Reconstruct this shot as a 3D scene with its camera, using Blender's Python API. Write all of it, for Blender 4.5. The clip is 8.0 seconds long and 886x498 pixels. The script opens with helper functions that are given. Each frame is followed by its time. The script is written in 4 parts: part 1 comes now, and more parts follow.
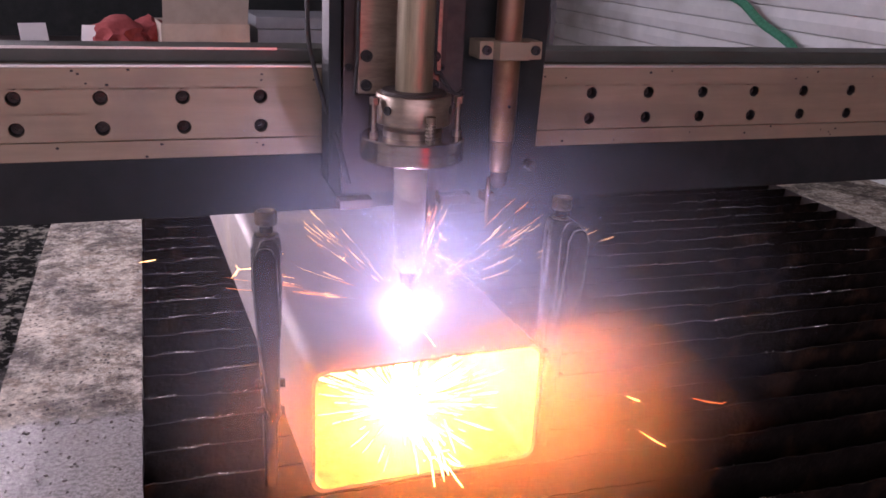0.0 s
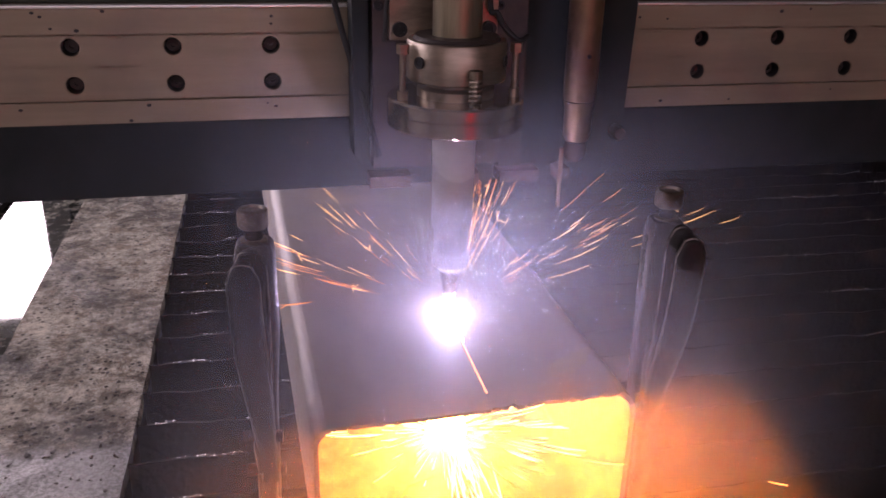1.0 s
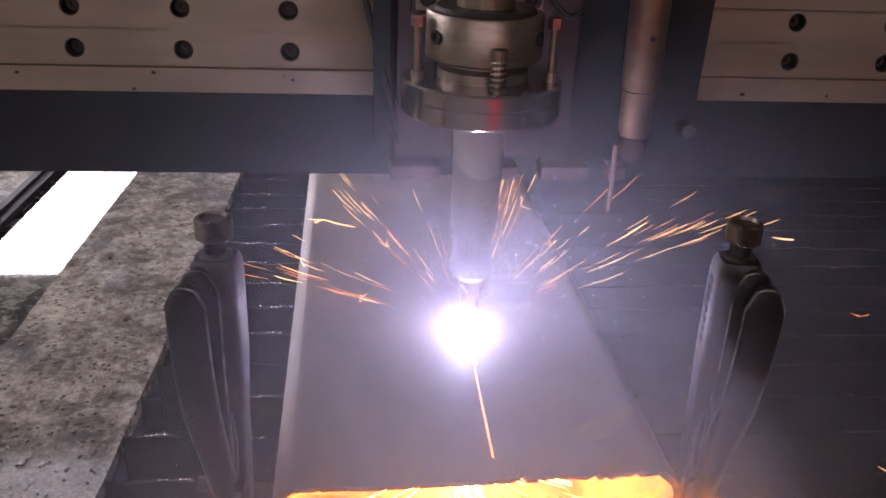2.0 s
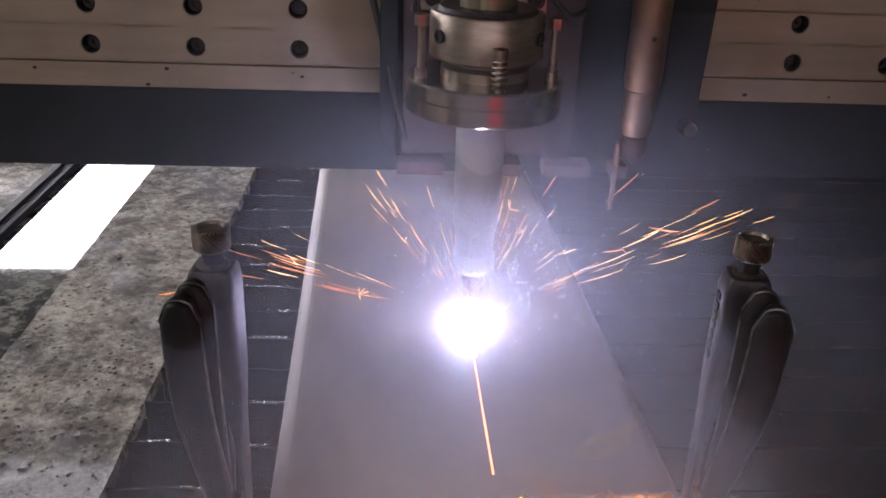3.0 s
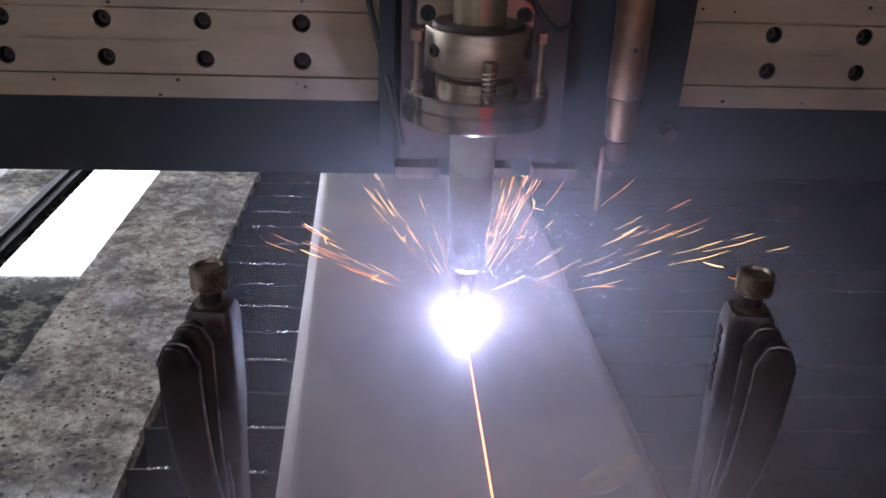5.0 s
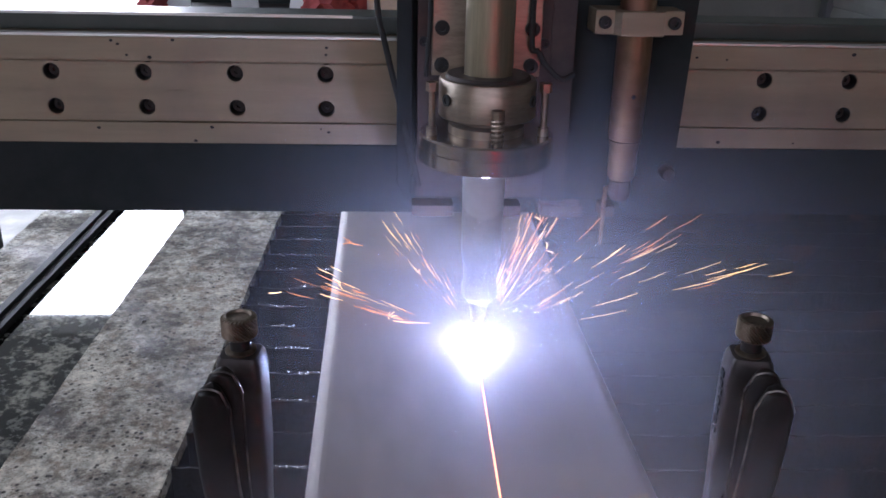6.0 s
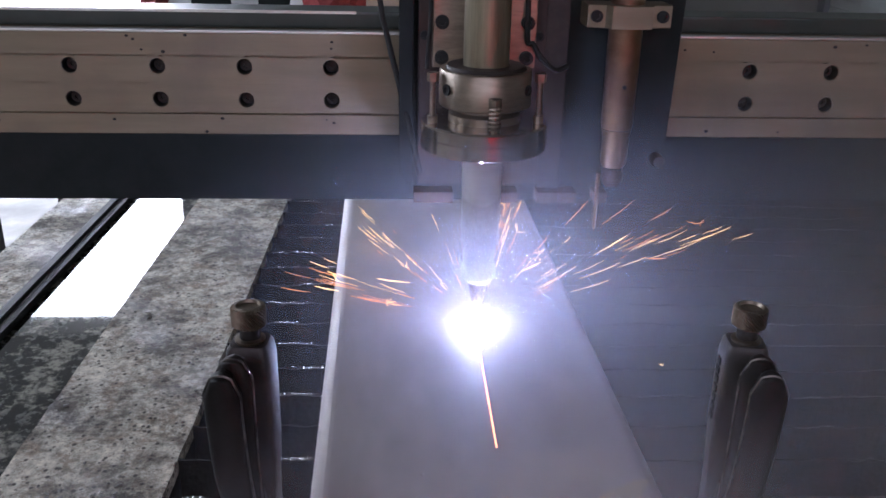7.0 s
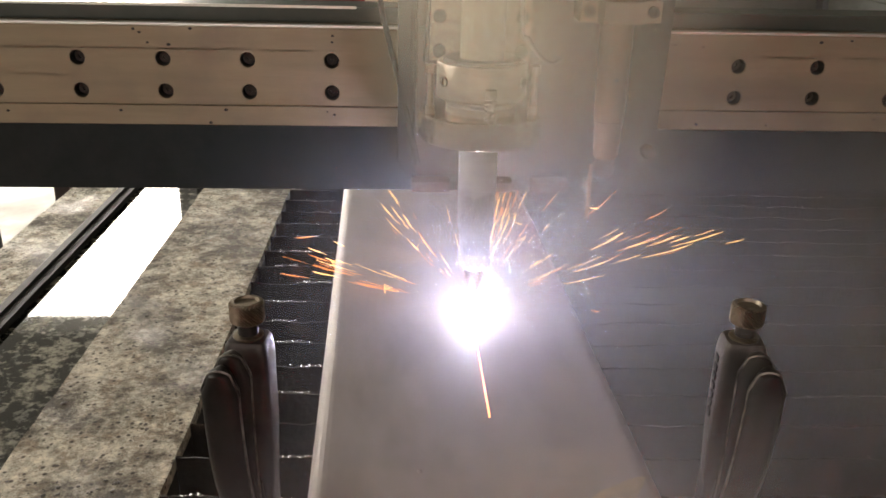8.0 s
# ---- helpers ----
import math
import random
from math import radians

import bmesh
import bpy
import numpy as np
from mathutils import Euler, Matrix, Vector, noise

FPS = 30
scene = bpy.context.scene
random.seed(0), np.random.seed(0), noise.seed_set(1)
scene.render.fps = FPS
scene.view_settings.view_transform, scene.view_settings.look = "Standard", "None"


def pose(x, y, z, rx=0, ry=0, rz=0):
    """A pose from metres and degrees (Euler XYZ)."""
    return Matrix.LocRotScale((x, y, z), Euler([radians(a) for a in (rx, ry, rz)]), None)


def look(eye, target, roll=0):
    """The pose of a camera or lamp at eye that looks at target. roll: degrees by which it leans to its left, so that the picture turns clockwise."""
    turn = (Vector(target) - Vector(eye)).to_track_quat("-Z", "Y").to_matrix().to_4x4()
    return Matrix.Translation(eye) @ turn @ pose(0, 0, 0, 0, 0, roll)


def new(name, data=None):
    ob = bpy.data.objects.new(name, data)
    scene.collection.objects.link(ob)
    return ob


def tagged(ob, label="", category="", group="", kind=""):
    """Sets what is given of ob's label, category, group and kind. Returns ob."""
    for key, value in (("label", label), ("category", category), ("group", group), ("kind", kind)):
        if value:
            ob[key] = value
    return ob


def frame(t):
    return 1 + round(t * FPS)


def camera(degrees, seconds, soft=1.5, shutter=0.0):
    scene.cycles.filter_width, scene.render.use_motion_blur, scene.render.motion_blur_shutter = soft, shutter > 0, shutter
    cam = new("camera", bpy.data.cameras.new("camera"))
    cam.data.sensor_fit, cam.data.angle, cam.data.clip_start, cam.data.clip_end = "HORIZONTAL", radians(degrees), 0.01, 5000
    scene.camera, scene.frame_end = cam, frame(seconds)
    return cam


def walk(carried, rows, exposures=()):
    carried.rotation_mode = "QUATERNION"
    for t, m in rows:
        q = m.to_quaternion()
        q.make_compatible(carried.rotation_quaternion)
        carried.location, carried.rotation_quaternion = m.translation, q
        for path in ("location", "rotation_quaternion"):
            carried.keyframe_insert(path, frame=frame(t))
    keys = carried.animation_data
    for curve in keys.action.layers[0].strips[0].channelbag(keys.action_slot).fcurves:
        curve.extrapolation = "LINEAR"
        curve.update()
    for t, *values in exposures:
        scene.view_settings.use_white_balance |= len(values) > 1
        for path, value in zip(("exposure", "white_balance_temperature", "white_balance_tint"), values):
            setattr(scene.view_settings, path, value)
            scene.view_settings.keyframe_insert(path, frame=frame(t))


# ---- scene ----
cam = camera(54.0, 8.0, soft=1.6)
PATH = [
    (0.0, pose(-0.1123, -0.8100, 0.4340, 70.44, -2.75, -19.27)),
    (0.5, pose(-0.0574, -0.7437, 0.4231, 68.47, -1.98, -14.49)),
    (1.0, pose(-0.0181, -0.6325, 0.4029, 67.09, -1.31, -12.44)),
    (1.5, pose(0.0306, -0.5587, 0.3870, 65.58, -1.79, -7.75)),
    (3.0, pose(0.0586, -0.5299, 0.3916, 65.20, -2.28, -3.27)),
    (3.5, pose(0.0558, -0.5264, 0.3814, 64.33, -2.10, -3.64)),
    (4.0, pose(0.0558, -0.5268, 0.3815, 63.61, -2.05, -3.69)),
    (4.5, pose(0.0562, -0.5252, 0.3820, 63.67, -1.99, -3.70)),
    (5.0, pose(0.0580, -0.5207, 0.4054, 65.33, -2.04, -3.49)),
    (6.5, pose(0.0562, -0.5524, 0.4232, 67.83, -1.03, -2.34)),
    (7.0, pose(0.0547, -0.5544, 0.4221, 67.75, -1.10, -2.71)),
    (7.5, pose(0.0548, -0.5552, 0.4208, 67.80, -1.18, -2.75)),
    (8.0, pose(0.0543, -0.5555, 0.4202, 67.81, -1.31, -2.78)),
]
walk(cam, PATH, [
    (0.0, 1.05, 6700, 49), (0.5, 0.78, 6900, 49), (1.0, 0.2, 7050, 45), (1.5, 0.2, 7000, 39), (3.0, 0.33, 6700, 23),
    (5.0, 0.40, 6200, 18), (6.5, 0.65, 5700, 19), (7.0, 0.6, 5800, 19), (7.5, 0.5, 6400, 16), (8.0, 0.9, 8200, 14)])

# ---- light ----
world = bpy.data.worlds.new("world")
scene.world = world
world.use_nodes = True
wn = world.node_tree.nodes
sky = wn.new("ShaderNodeTexSky")
sky.sky_type, sky.sun_disc = "NISHITA", False
sky.sun_elevation, sky.sun_rotation = radians(52), radians(148)
world.node_tree.links.new(sky.outputs[0], wn["Background"].inputs[0])
wn["Background"].inputs[1].default_value = 0.15
sun = new("sun", bpy.data.lights.new("sun", "SUN"))
sun.data.energy, sun.data.angle, sun.data.color = 4.5, radians(0.5), (1.0, 0.94, 0.85)
sun.matrix_world = look((2.5, -4.0, 6), (0, 0, 0))


def area_lamp(name, m, sx, sy, watts, color):
    lamp = new(name, bpy.data.lights.new(name, "AREA"))
    lamp.data.shape, lamp.data.size, lamp.data.size_y = "RECTANGLE", sx, sy
    lamp.data.energy, lamp.data.color = watts, color
    lamp.matrix_world = m
    return lamp


# added fill: an unseen window behind the camera, and daylight from the left
area_lamp("window_light", pose(-0.5, -2.98, 1.5, 90, 0, 0), 3.6, 1.6, 12, (1.0, 0.76, 0.54))
area_lamp("window_light", pose(-3.98, 1.3, 1.7, 90, 0, -90), 2.4, 1.2, 55, (0.86, 0.95, 1.0))

# ---- materials ----


def nodes_of(name):
    m = bpy.data.materials.new(name)
    m.use_nodes = True
    return m, m.node_tree.nodes, m.node_tree.links, m.node_tree.nodes["Principled BSDF"]


def surf(name, c1, c2, rough=0.5, metal=0.0, scale=40.0, bump=0.1, stretch=(1, 1, 1), contrast=(0.35, 0.7), c3=None, c3_at=(0.6, 0.7), c3_scale=8.0, rough2=None, bump_scale=3.0, dist=0.002, spec=0.5):
    """A worn surface: two colours by fine noise, a third by larger stains, uneven gloss and relief."""
    m, n, l, b = nodes_of(name)
    tc = n.new("ShaderNodeTexCoord")
    mp = n.new("ShaderNodeMapping")
    mp.inputs["Scale"].default_value = stretch
    l.new(tc.outputs["Object"], mp.inputs[0])
    n1 = n.new("ShaderNodeTexNoise")
    n1.inputs["Scale"].default_value, n1.inputs["Detail"].default_value, n1.inputs["Roughness"].default_value = scale, 8, 0.65
    l.new(mp.outputs[0], n1.inputs["Vector"])
    ramp = n.new("ShaderNodeValToRGB")
    ramp.color_ramp.elements[0].position, ramp.color_ramp.elements[1].position = contrast
    ramp.color_ramp.elements[0].color, ramp.color_ramp.elements[1].color = (*c1, 1), (*c2, 1)
    l.new(n1.outputs["Fac"], ramp.inputs[0])
    col = ramp.outputs[0]
    n2 = n.new("ShaderNodeTexNoise")
    n2.inputs["Scale"].default_value, n2.inputs["Detail"].default_value = c3_scale, 6
    l.new(tc.outputs["Object"], n2.inputs["Vector"])
    if c3:
        r2 = n.new("ShaderNodeMapRange")
        r2.inputs["From Min"].default_value, r2.inputs["From Max"].default_value = c3_at
        l.new(n2.outputs["Fac"], r2.inputs["Value"])
        mix = n.new("ShaderNodeMix")
        mix.data_type = "RGBA"
        l.new(r2.outputs[0], mix.inputs["Factor"])
        l.new(col, mix.inputs["A"])
        mix.inputs["B"].default_value = (*c3, 1)
        col = mix.outputs["Result"]
    l.new(col, b.inputs["Base Color"])
    rr = n.new("ShaderNodeMapRange")
    rr.inputs["To Min"].default_value = rough
    rr.inputs["To Max"].default_value = rough2 if rough2 is not None else min(1.0, rough + 0.2)
    l.new(n2.outputs["Fac"], rr.inputs["Value"])
    l.new(rr.outputs[0], b.inputs["Roughness"])
    b.inputs["Metallic"].default_value = metal
    b.inputs["Specular IOR Level"].default_value = spec
    if bump:
        n3 = n.new("ShaderNodeTexNoise")
        n3.inputs["Scale"].default_value, n3.inputs["Detail"].default_value = scale * bump_scale, 5
        l.new(mp.outputs[0], n3.inputs["Vector"])
        bp = n.new("ShaderNodeBump")
        bp.inputs["Strength"].default_value, bp.inputs["Distance"].default_value = bump, dist
        l.new(n3.outputs["Fac"], bp.inputs["Height"])
        l.new(bp.outputs[0], b.inputs["Normal"])
    return m


def glow(name, color, strength):
    m, n, l, b = nodes_of(name)
    b.inputs["Base Color"].default_value = (0.02, 0.02, 0.02, 1)
    b.inputs["Emission Color"].default_value = (*color, 1)
    b.inputs["Emission Strength"].default_value = strength
    return m


ALU = surf("anodised_aluminium", (0.225, 0.178, 0.118), (0.29, 0.232, 0.156), 0.48, 0.4, 25, 0.05, (0.2, 2, 2), c3=(0.19, 0.148, 0.112), c3_at=(0.5, 0.8), c3_scale=14)
ALU_EDGE = surf("edge_highlight_aluminium", (0.62, 0.60, 0.56), (0.75, 0.73, 0.70), 0.25, 0.9, 60, 0.05, (0.2, 2, 2))
BLACK = surf("black_paint", (0.007, 0.010, 0.010), (0.016, 0.019, 0.018), 0.6, 0.0, 25, 0.12, c3=(0.025, 0.026, 0.024), c3_at=(0.6, 0.8), spec=0.25)
DARK_STEEL = surf("dark_steel", (0.028, 0.020, 0.018), (0.06, 0.045, 0.038), 0.45, 0.5, 40, 0.15, c3=(0.10, 0.06, 0.04), c3_at=(0.6, 0.75))
TRAY = surf("grey_green_enamel", (0.035, 0.042, 0.035), (0.055, 0.062, 0.052), 0.3, 0.1, 20, 0.05)
BROWNED = surf("heat_browned_steel", (0.035, 0.022, 0.020), (0.065, 0.042, 0.036), 0.5, 0.3, 30, 0.12, c3=(0.09, 0.05, 0.04), c3_at=(0.55, 0.75), c3_scale=18)
# near-black for screws, tray and specks; in bolt holes, shade put into the colour
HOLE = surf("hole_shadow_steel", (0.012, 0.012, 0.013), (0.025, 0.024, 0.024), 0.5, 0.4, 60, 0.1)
STEEL = surf("machined_steel", (0.23, 0.18, 0.14), (0.35, 0.28, 0.22), 0.28, 0.95, 50, 0.05, (1, 1, 4), c3=(0.30, 0.25, 0.20), c3_at=(0.58, 0.75), c3_scale=20)
POLISHED = surf("polished_collar_steel", (0.27, 0.215, 0.17), (0.37, 0.30, 0.24), 0.12, 0.95, 50, 0.03, (1, 1, 4), rough2=0.22)
BARREL = surf("brushed_barrel", (0.25, 0.205, 0.14), (0.35, 0.29, 0.20), 0.30, 0.85, 60, 0.06, (6, 6, 0.4))
BRASS = surf("tarnished_brass", (0.16, 0.092, 0.050), (0.28, 0.170, 0.095), 0.38, 0.8, 30, 0.08, c3=(0.22, 0.12, 0.09), c3_at=(0.5, 0.7), c3_scale=25)
# pale grey: the haze in front of the nozzle is put into its colour
NOZZLE = surf("hazed_nozzle", (0.40, 0.39, 0.40), (0.54, 0.53, 0.54), 0.5, 0.15, 40, 0.1)
COPPER = surf("copper_block", (0.050, 0.022, 0.017), (0.083, 0.041, 0.030), 0.55, 0.3, 60, 0.1)
PLIER = surf("nickel_pliers", (0.010, 0.008, 0.007), (0.024, 0.019, 0.017), 0.36, 0.35, 40, 0.12, c3=(0.03, 0.021, 0.018), c3_at=(0.5, 0.68), c3_scale=25, spec=0.25)
HANDLE = surf("worn_nickel_handle", (0.045, 0.038, 0.036), (0.085, 0.072, 0.068), 0.36, 0.65, 45, 0.12, c3=(0.03, 0.023, 0.02), c3_at=(0.52, 0.7), c3_scale=22)
# lighter nickel for the arc's glint painted along the lever rims
RIM_GLINT = surf("nickel_rim_glint", (0.035, 0.03, 0.027), (0.30, 0.27, 0.24), 0.35, 0.9, 120, 0.1)
KNURL = surf("knurled_steel", (0.11, 0.085, 0.062), (0.30, 0.24, 0.18), 0.32, 0.9, 90, 0.1)
TUBE = surf("mill_scale_steel", (0.21, 0.172, 0.155), (0.31, 0.258, 0.235), 0.5, 0.1, 25, 0.12, (1, 0.35, 1), c3=(0.34, 0.27, 0.21), c3_at=(0.58, 0.75), c3_scale=9)
REFLECTION = surf("painted_reflection", (0.26, 0.20, 0.13), (0.42, 0.33, 0.22), 0.8, 0.0, 120, 0.4)
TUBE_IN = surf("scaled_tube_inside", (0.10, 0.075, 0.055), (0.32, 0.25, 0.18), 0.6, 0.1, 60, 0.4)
SLAT = surf("scorched_slat", (0.006, 0.005, 0.0045), (0.014, 0.011, 0.0095), 0.6, 0.1, 60, 0.5, c3=(0.035, 0.020, 0.013), c3_at=(0.55, 0.7), c3_scale=20, spec=0.04)
BEAD = surf("slag_beads", (0.25, 0.24, 0.22), (0.6, 0.58, 0.54), 0.12, 0.9, 150, 0.2)
SLAG = surf("slag_grit", (0.10, 0.095, 0.088), (0.24, 0.22, 0.20), 0.35, 0.3, 200, 0.2)
CONCRETE = surf("workshop_concrete", (0.20, 0.19, 0.17), (0.30, 0.29, 0.27), 0.7, 0.0, 12, 0.2, c3=(0.12, 0.11, 0.10), c3_at=(0.5, 0.7), c3_scale=2)
WALL = surf("painted_wall", (0.33, 0.33, 0.31), (0.40, 0.40, 0.37), 0.8, 0.0, 6, 0.1, c3=(0.26, 0.25, 0.22), c3_at=(0.5, 0.7), c3_scale=1)
ROOF = surf("corrugated_roof", (0.20, 0.21, 0.22), (0.28, 0.29, 0.29), 0.6, 0.2, 6, 0.1)
CARD = surf("cardboard", (0.50, 0.42, 0.33), (0.60, 0.52, 0.42), 0.8, 0.0, 20, 0.1)
GREY = surf("grey_enamel", (0.22, 0.23, 0.24), (0.28, 0.29, 0.30), 0.45, 0.1, 20, 0.05)
RED_CLOTH = surf("red_cloth", (0.28, 0.05, 0.05), (0.42, 0.09, 0.08), 0.9, 0.0, 60, 0.4)
PAPER = surf("white_card", (0.70, 0.70, 0.68), (0.78, 0.78, 0.76), 0.7, 0.0, 10, 0.0)
PALE = surf("pale_shutter", (0.62, 0.64, 0.62), (0.72, 0.73, 0.70), 0.4, 0.1, 12, 0.05, c3=(0.45, 0.45, 0.42), c3_at=(0.5, 0.75), c3_scale=4)
GREEN = surf("green_webbing", (0.02, 0.16, 0.09), (0.04, 0.26, 0.15), 0.8, 0.0, 90, 0.4)
RUBBER = surf("black_rubber", (0.012, 0.012, 0.012), (0.02, 0.02, 0.02), 0.6, 0.0, 80, 0.1)
DAYLIGHT = glow("daylight_outside", (0.93, 0.97, 1.0), 14.0)
ARC = glow("plasma_arc", (0.58, 0.65, 1.0), 450.0)
HOT = glow("molten_steel", (1.0, 0.25, 0.028), 820.0)
TAIL = glow("white_hot_kerf", (1.0, 0.85, 0.62), 30.0)
KERF = glow("glowing_kerf", (1.0, 0.36, 0.15), 3.0)
SPARK = glow("spark_orange", (1.0, 0.30, 0.06), 1.7)
SPARK_HOT = glow("spark_yellow", (1.0, 0.54, 0.18), 3.4)
SPARK_IN = glow("spark_inside", (1.0, 0.56, 0.14), 13.0)


def strip_material():
    """Grey galvanised deck plate with dark stains, pits and a wet stretch."""
    m, n, l, b = nodes_of("stained_deck_plate")
    tc = n.new("ShaderNodeTexCoord")

    def tex(kind, scale, **kw):
        x = n.new(kind)
        x.inputs["Scale"].default_value = scale
        for k, v in kw.items():
            x.inputs[k].default_value = v
        l.new(tc.outputs["Object"], x.inputs["Vector"])
        return x

    def ramp(src, a, bb, ca, cb):
        r = n.new("ShaderNodeValToRGB")
        r.color_ramp.elements[0].position, r.color_ramp.elements[1].position = a, bb
        r.color_ramp.elements[0].color, r.color_ramp.elements[1].color = (*ca, 1), (*cb, 1)
        l.new(src, r.inputs[0])
        return r.outputs[0]

    def mul(a, bb, f=1.0):
        x = n.new("ShaderNodeMix")
        x.data_type, x.blend_type = "RGBA", "MULTIPLY"
        x.inputs["Factor"].default_value = f
        l.new(a, x.inputs["A"])
        l.new(bb, x.inputs["B"])
        return x.outputs["Result"]

    base = ramp(tex("ShaderNodeTexNoise", 130, Detail=8.0, Roughness=0.75).outputs["Fac"], 0.36, 0.60, (0.34, 0.32, 0.25), (0.78, 0.73, 0.60))
    blot = ramp(tex("ShaderNodeTexNoise", 10, Detail=12.0, Roughness=0.80).outputs["Fac"], 0.43, 0.545, (0.075, 0.064, 0.052), (1, 1, 1))
    rust = ramp(tex("ShaderNodeTexNoise", 37, Detail=10.0, Roughness=0.8).outputs["Fac"], 0.42, 0.54, (0.22, 0.14, 0.088), (1, 1, 1))
    pits = ramp(tex("ShaderNodeTexVoronoi", 120).outputs["Distance"], 0.16, 0.26, (0.06, 0.055, 0.05), (1, 1, 1))
    where = ramp(tex("ShaderNodeTexNoise", 45, Detail=3.0).outputs["Fac"], 0.54, 0.62, (1, 1, 1), (0, 0, 0))
    specks = ramp(tex("ShaderNodeTexVoronoi", 330).outputs["Distance"], 0.14, 0.24, (0.12, 0.10, 0.08), (1, 1, 1))
    some = n.new("ShaderNodeMix")
    some.data_type = "RGBA"
    l.new(where, some.inputs["Factor"])
    l.new(pits, some.inputs["B"])
    some.inputs["A"].default_value = (1, 1, 1, 1)
    l.new(mul(mul(mul(mul(base, blot, 0.9), rust, 0.75), some.outputs["Result"], 0.95), specks, 0.8), b.inputs["Base Color"])
    sep = n.new("ShaderNodeSeparateXYZ")
    l.new(tc.outputs["Object"], sep.inputs[0])
    edge = tex("ShaderNodeTexNoise", 14, Detail=6.0, Roughness=0.6)
    shift = n.new("ShaderNodeMath")
    shift.operation = "MULTIPLY_ADD"
    l.new(edge.outputs["Fac"], shift.inputs[0])
    shift.inputs[1].default_value = 0.09
    l.new(sep.outputs["Y"], shift.inputs[2])
    grit = n.new("ShaderNodeMapRange")
    grit.inputs["From Min"].default_value, grit.inputs["From Max"].default_value = 0.012, -0.002
    l.new(shift.outputs[0], grit.inputs["Value"])
    gcol = ramp(tex("ShaderNodeTexNoise", 260, Detail=5.0, Roughness=0.7).outputs["Fac"], 0.40, 0.60, (0.14, 0.14, 0.13), (0.36, 0.36, 0.34))
    gm = n.new("ShaderNodeMix")
    gm.data_type = "RGBA"
    l.new(grit.outputs[0], gm.inputs["Factor"])
    l.new(b.inputs["Base Color"].links[0].from_socket, gm.inputs["A"])
    l.new(gcol, gm.inputs["B"])
    l.new(gm.outputs["Result"], b.inputs["Base Color"])
    wet = ramp(tex("ShaderNodeTexNoise", 9, Detail=6.0, Roughness=0.6).outputs["Fac"], 0.36, 0.52, (0.58, 0.58, 0.58), (0.9, 0.9, 0.9))
    rm = n.new("ShaderNodeMix")
    l.new(grit.outputs[0], rm.inputs["Factor"])
    l.new(wet, rm.inputs["A"])
    rm.inputs["B"].default_value = 0.36
    l.new(rm.outputs["Result"], b.inputs["Roughness"])
    b.inputs["Specular IOR Level"].default_value = 0.35
    bp = n.new("ShaderNodeBump")
    bp.inputs["Strength"].default_value, bp.inputs["Distance"].default_value = 0.35, 0.002
    l.new(tex("ShaderNodeTexNoise", 140, Detail=6.0, Roughness=0.65).outputs["Fac"], bp.inputs["Height"])
    l.new(bp.outputs[0], b.inputs["Normal"])
    return m


def water_material():
    """Still dark water with pale floating scum."""
    m, n, l, b = nodes_of("dark_water")
    tc = n.new("ShaderNodeTexCoord")
    v = n.new("ShaderNodeTexNoise")
    v.inputs["Scale"].default_value, v.inputs["Detail"].default_value, v.inputs["Roughness"].default_value = 95, 9, 0.66
    l.new(tc.outputs["Object"], v.inputs["Vector"])
    r = n.new("ShaderNodeValToRGB")
    r.color_ramp.elements[0].position, r.color_ramp.elements[1].position = 0.52, 0.60
    r.color_ramp.elements[0].color, r.color_ramp.elements[1].color = (0.010, 0.011, 0.010, 1), (0.15, 0.15, 0.135, 1)
    l.new(v.outputs["Fac"], r.inputs[0])
    w = n.new("ShaderNodeTexNoise")
    w.inputs["Scale"].default_value, w.inputs["Detail"].default_value, w.inputs["Roughness"].default_value = 30, 9, 0.62
    l.new(tc.outputs["Object"], w.inputs["Vector"])
    raft = n.new("ShaderNodeMapRange")
    raft.inputs["From Min"].default_value, raft.inputs["From Max"].default_value = 0.50, 0.58
    l.new(w.outputs["Fac"], raft.inputs["Value"])
    crumb = n.new("ShaderNodeMapRange")
    crumb.inputs["From Min"].default_value, crumb.inputs["From Max"].default_value, crumb.inputs["To Min"].default_value = 0.42, 0.56, 0.15
    l.new(v.outputs["Fac"], crumb.inputs["Value"])
    both = n.new("ShaderNodeMath")
    both.operation = "MULTIPLY"
    l.new(raft.outputs[0], both.inputs[0])
    l.new(crumb.outputs[0], both.inputs[1])
    mix = n.new("ShaderNodeMix")
    mix.data_type = "RGBA"
    l.new(both.outputs[0], mix.inputs["Factor"])
    l.new(r.outputs[0], mix.inputs["A"])
    mix.inputs["B"].default_value = (0.30, 0.29, 0.24, 1)
    l.new(mix.outputs["Result"], b.inputs["Base Color"])
    b.inputs["Roughness"].default_value = 0.03
    b.inputs["IOR"].default_value = 1.6
    return m


def curtain_material():
    """Red plastic that lets daylight through."""
    m, n, l, b = nodes_of("red_plastic_strip")
    b.inputs["Base Color"].default_value, b.inputs["Roughness"].default_value = (0.55, 0.03, 0.04, 1), 0.35
    tl, mix = n.new("ShaderNodeBsdfTranslucent"), n.new("ShaderNodeMixShader")
    tl.inputs["Color"].default_value = (0.90, 0.05, 0.06, 1)
    mix.inputs[0].default_value = 0.95
    l.new(b.outputs[0], mix.inputs[1]), l.new(tl.outputs[0], mix.inputs[2])
    l.new(mix.outputs[0], n["Material Output"].inputs["Surface"])
    return m


CURTAIN = curtain_material()
DECK = strip_material()
WATER = water_material()

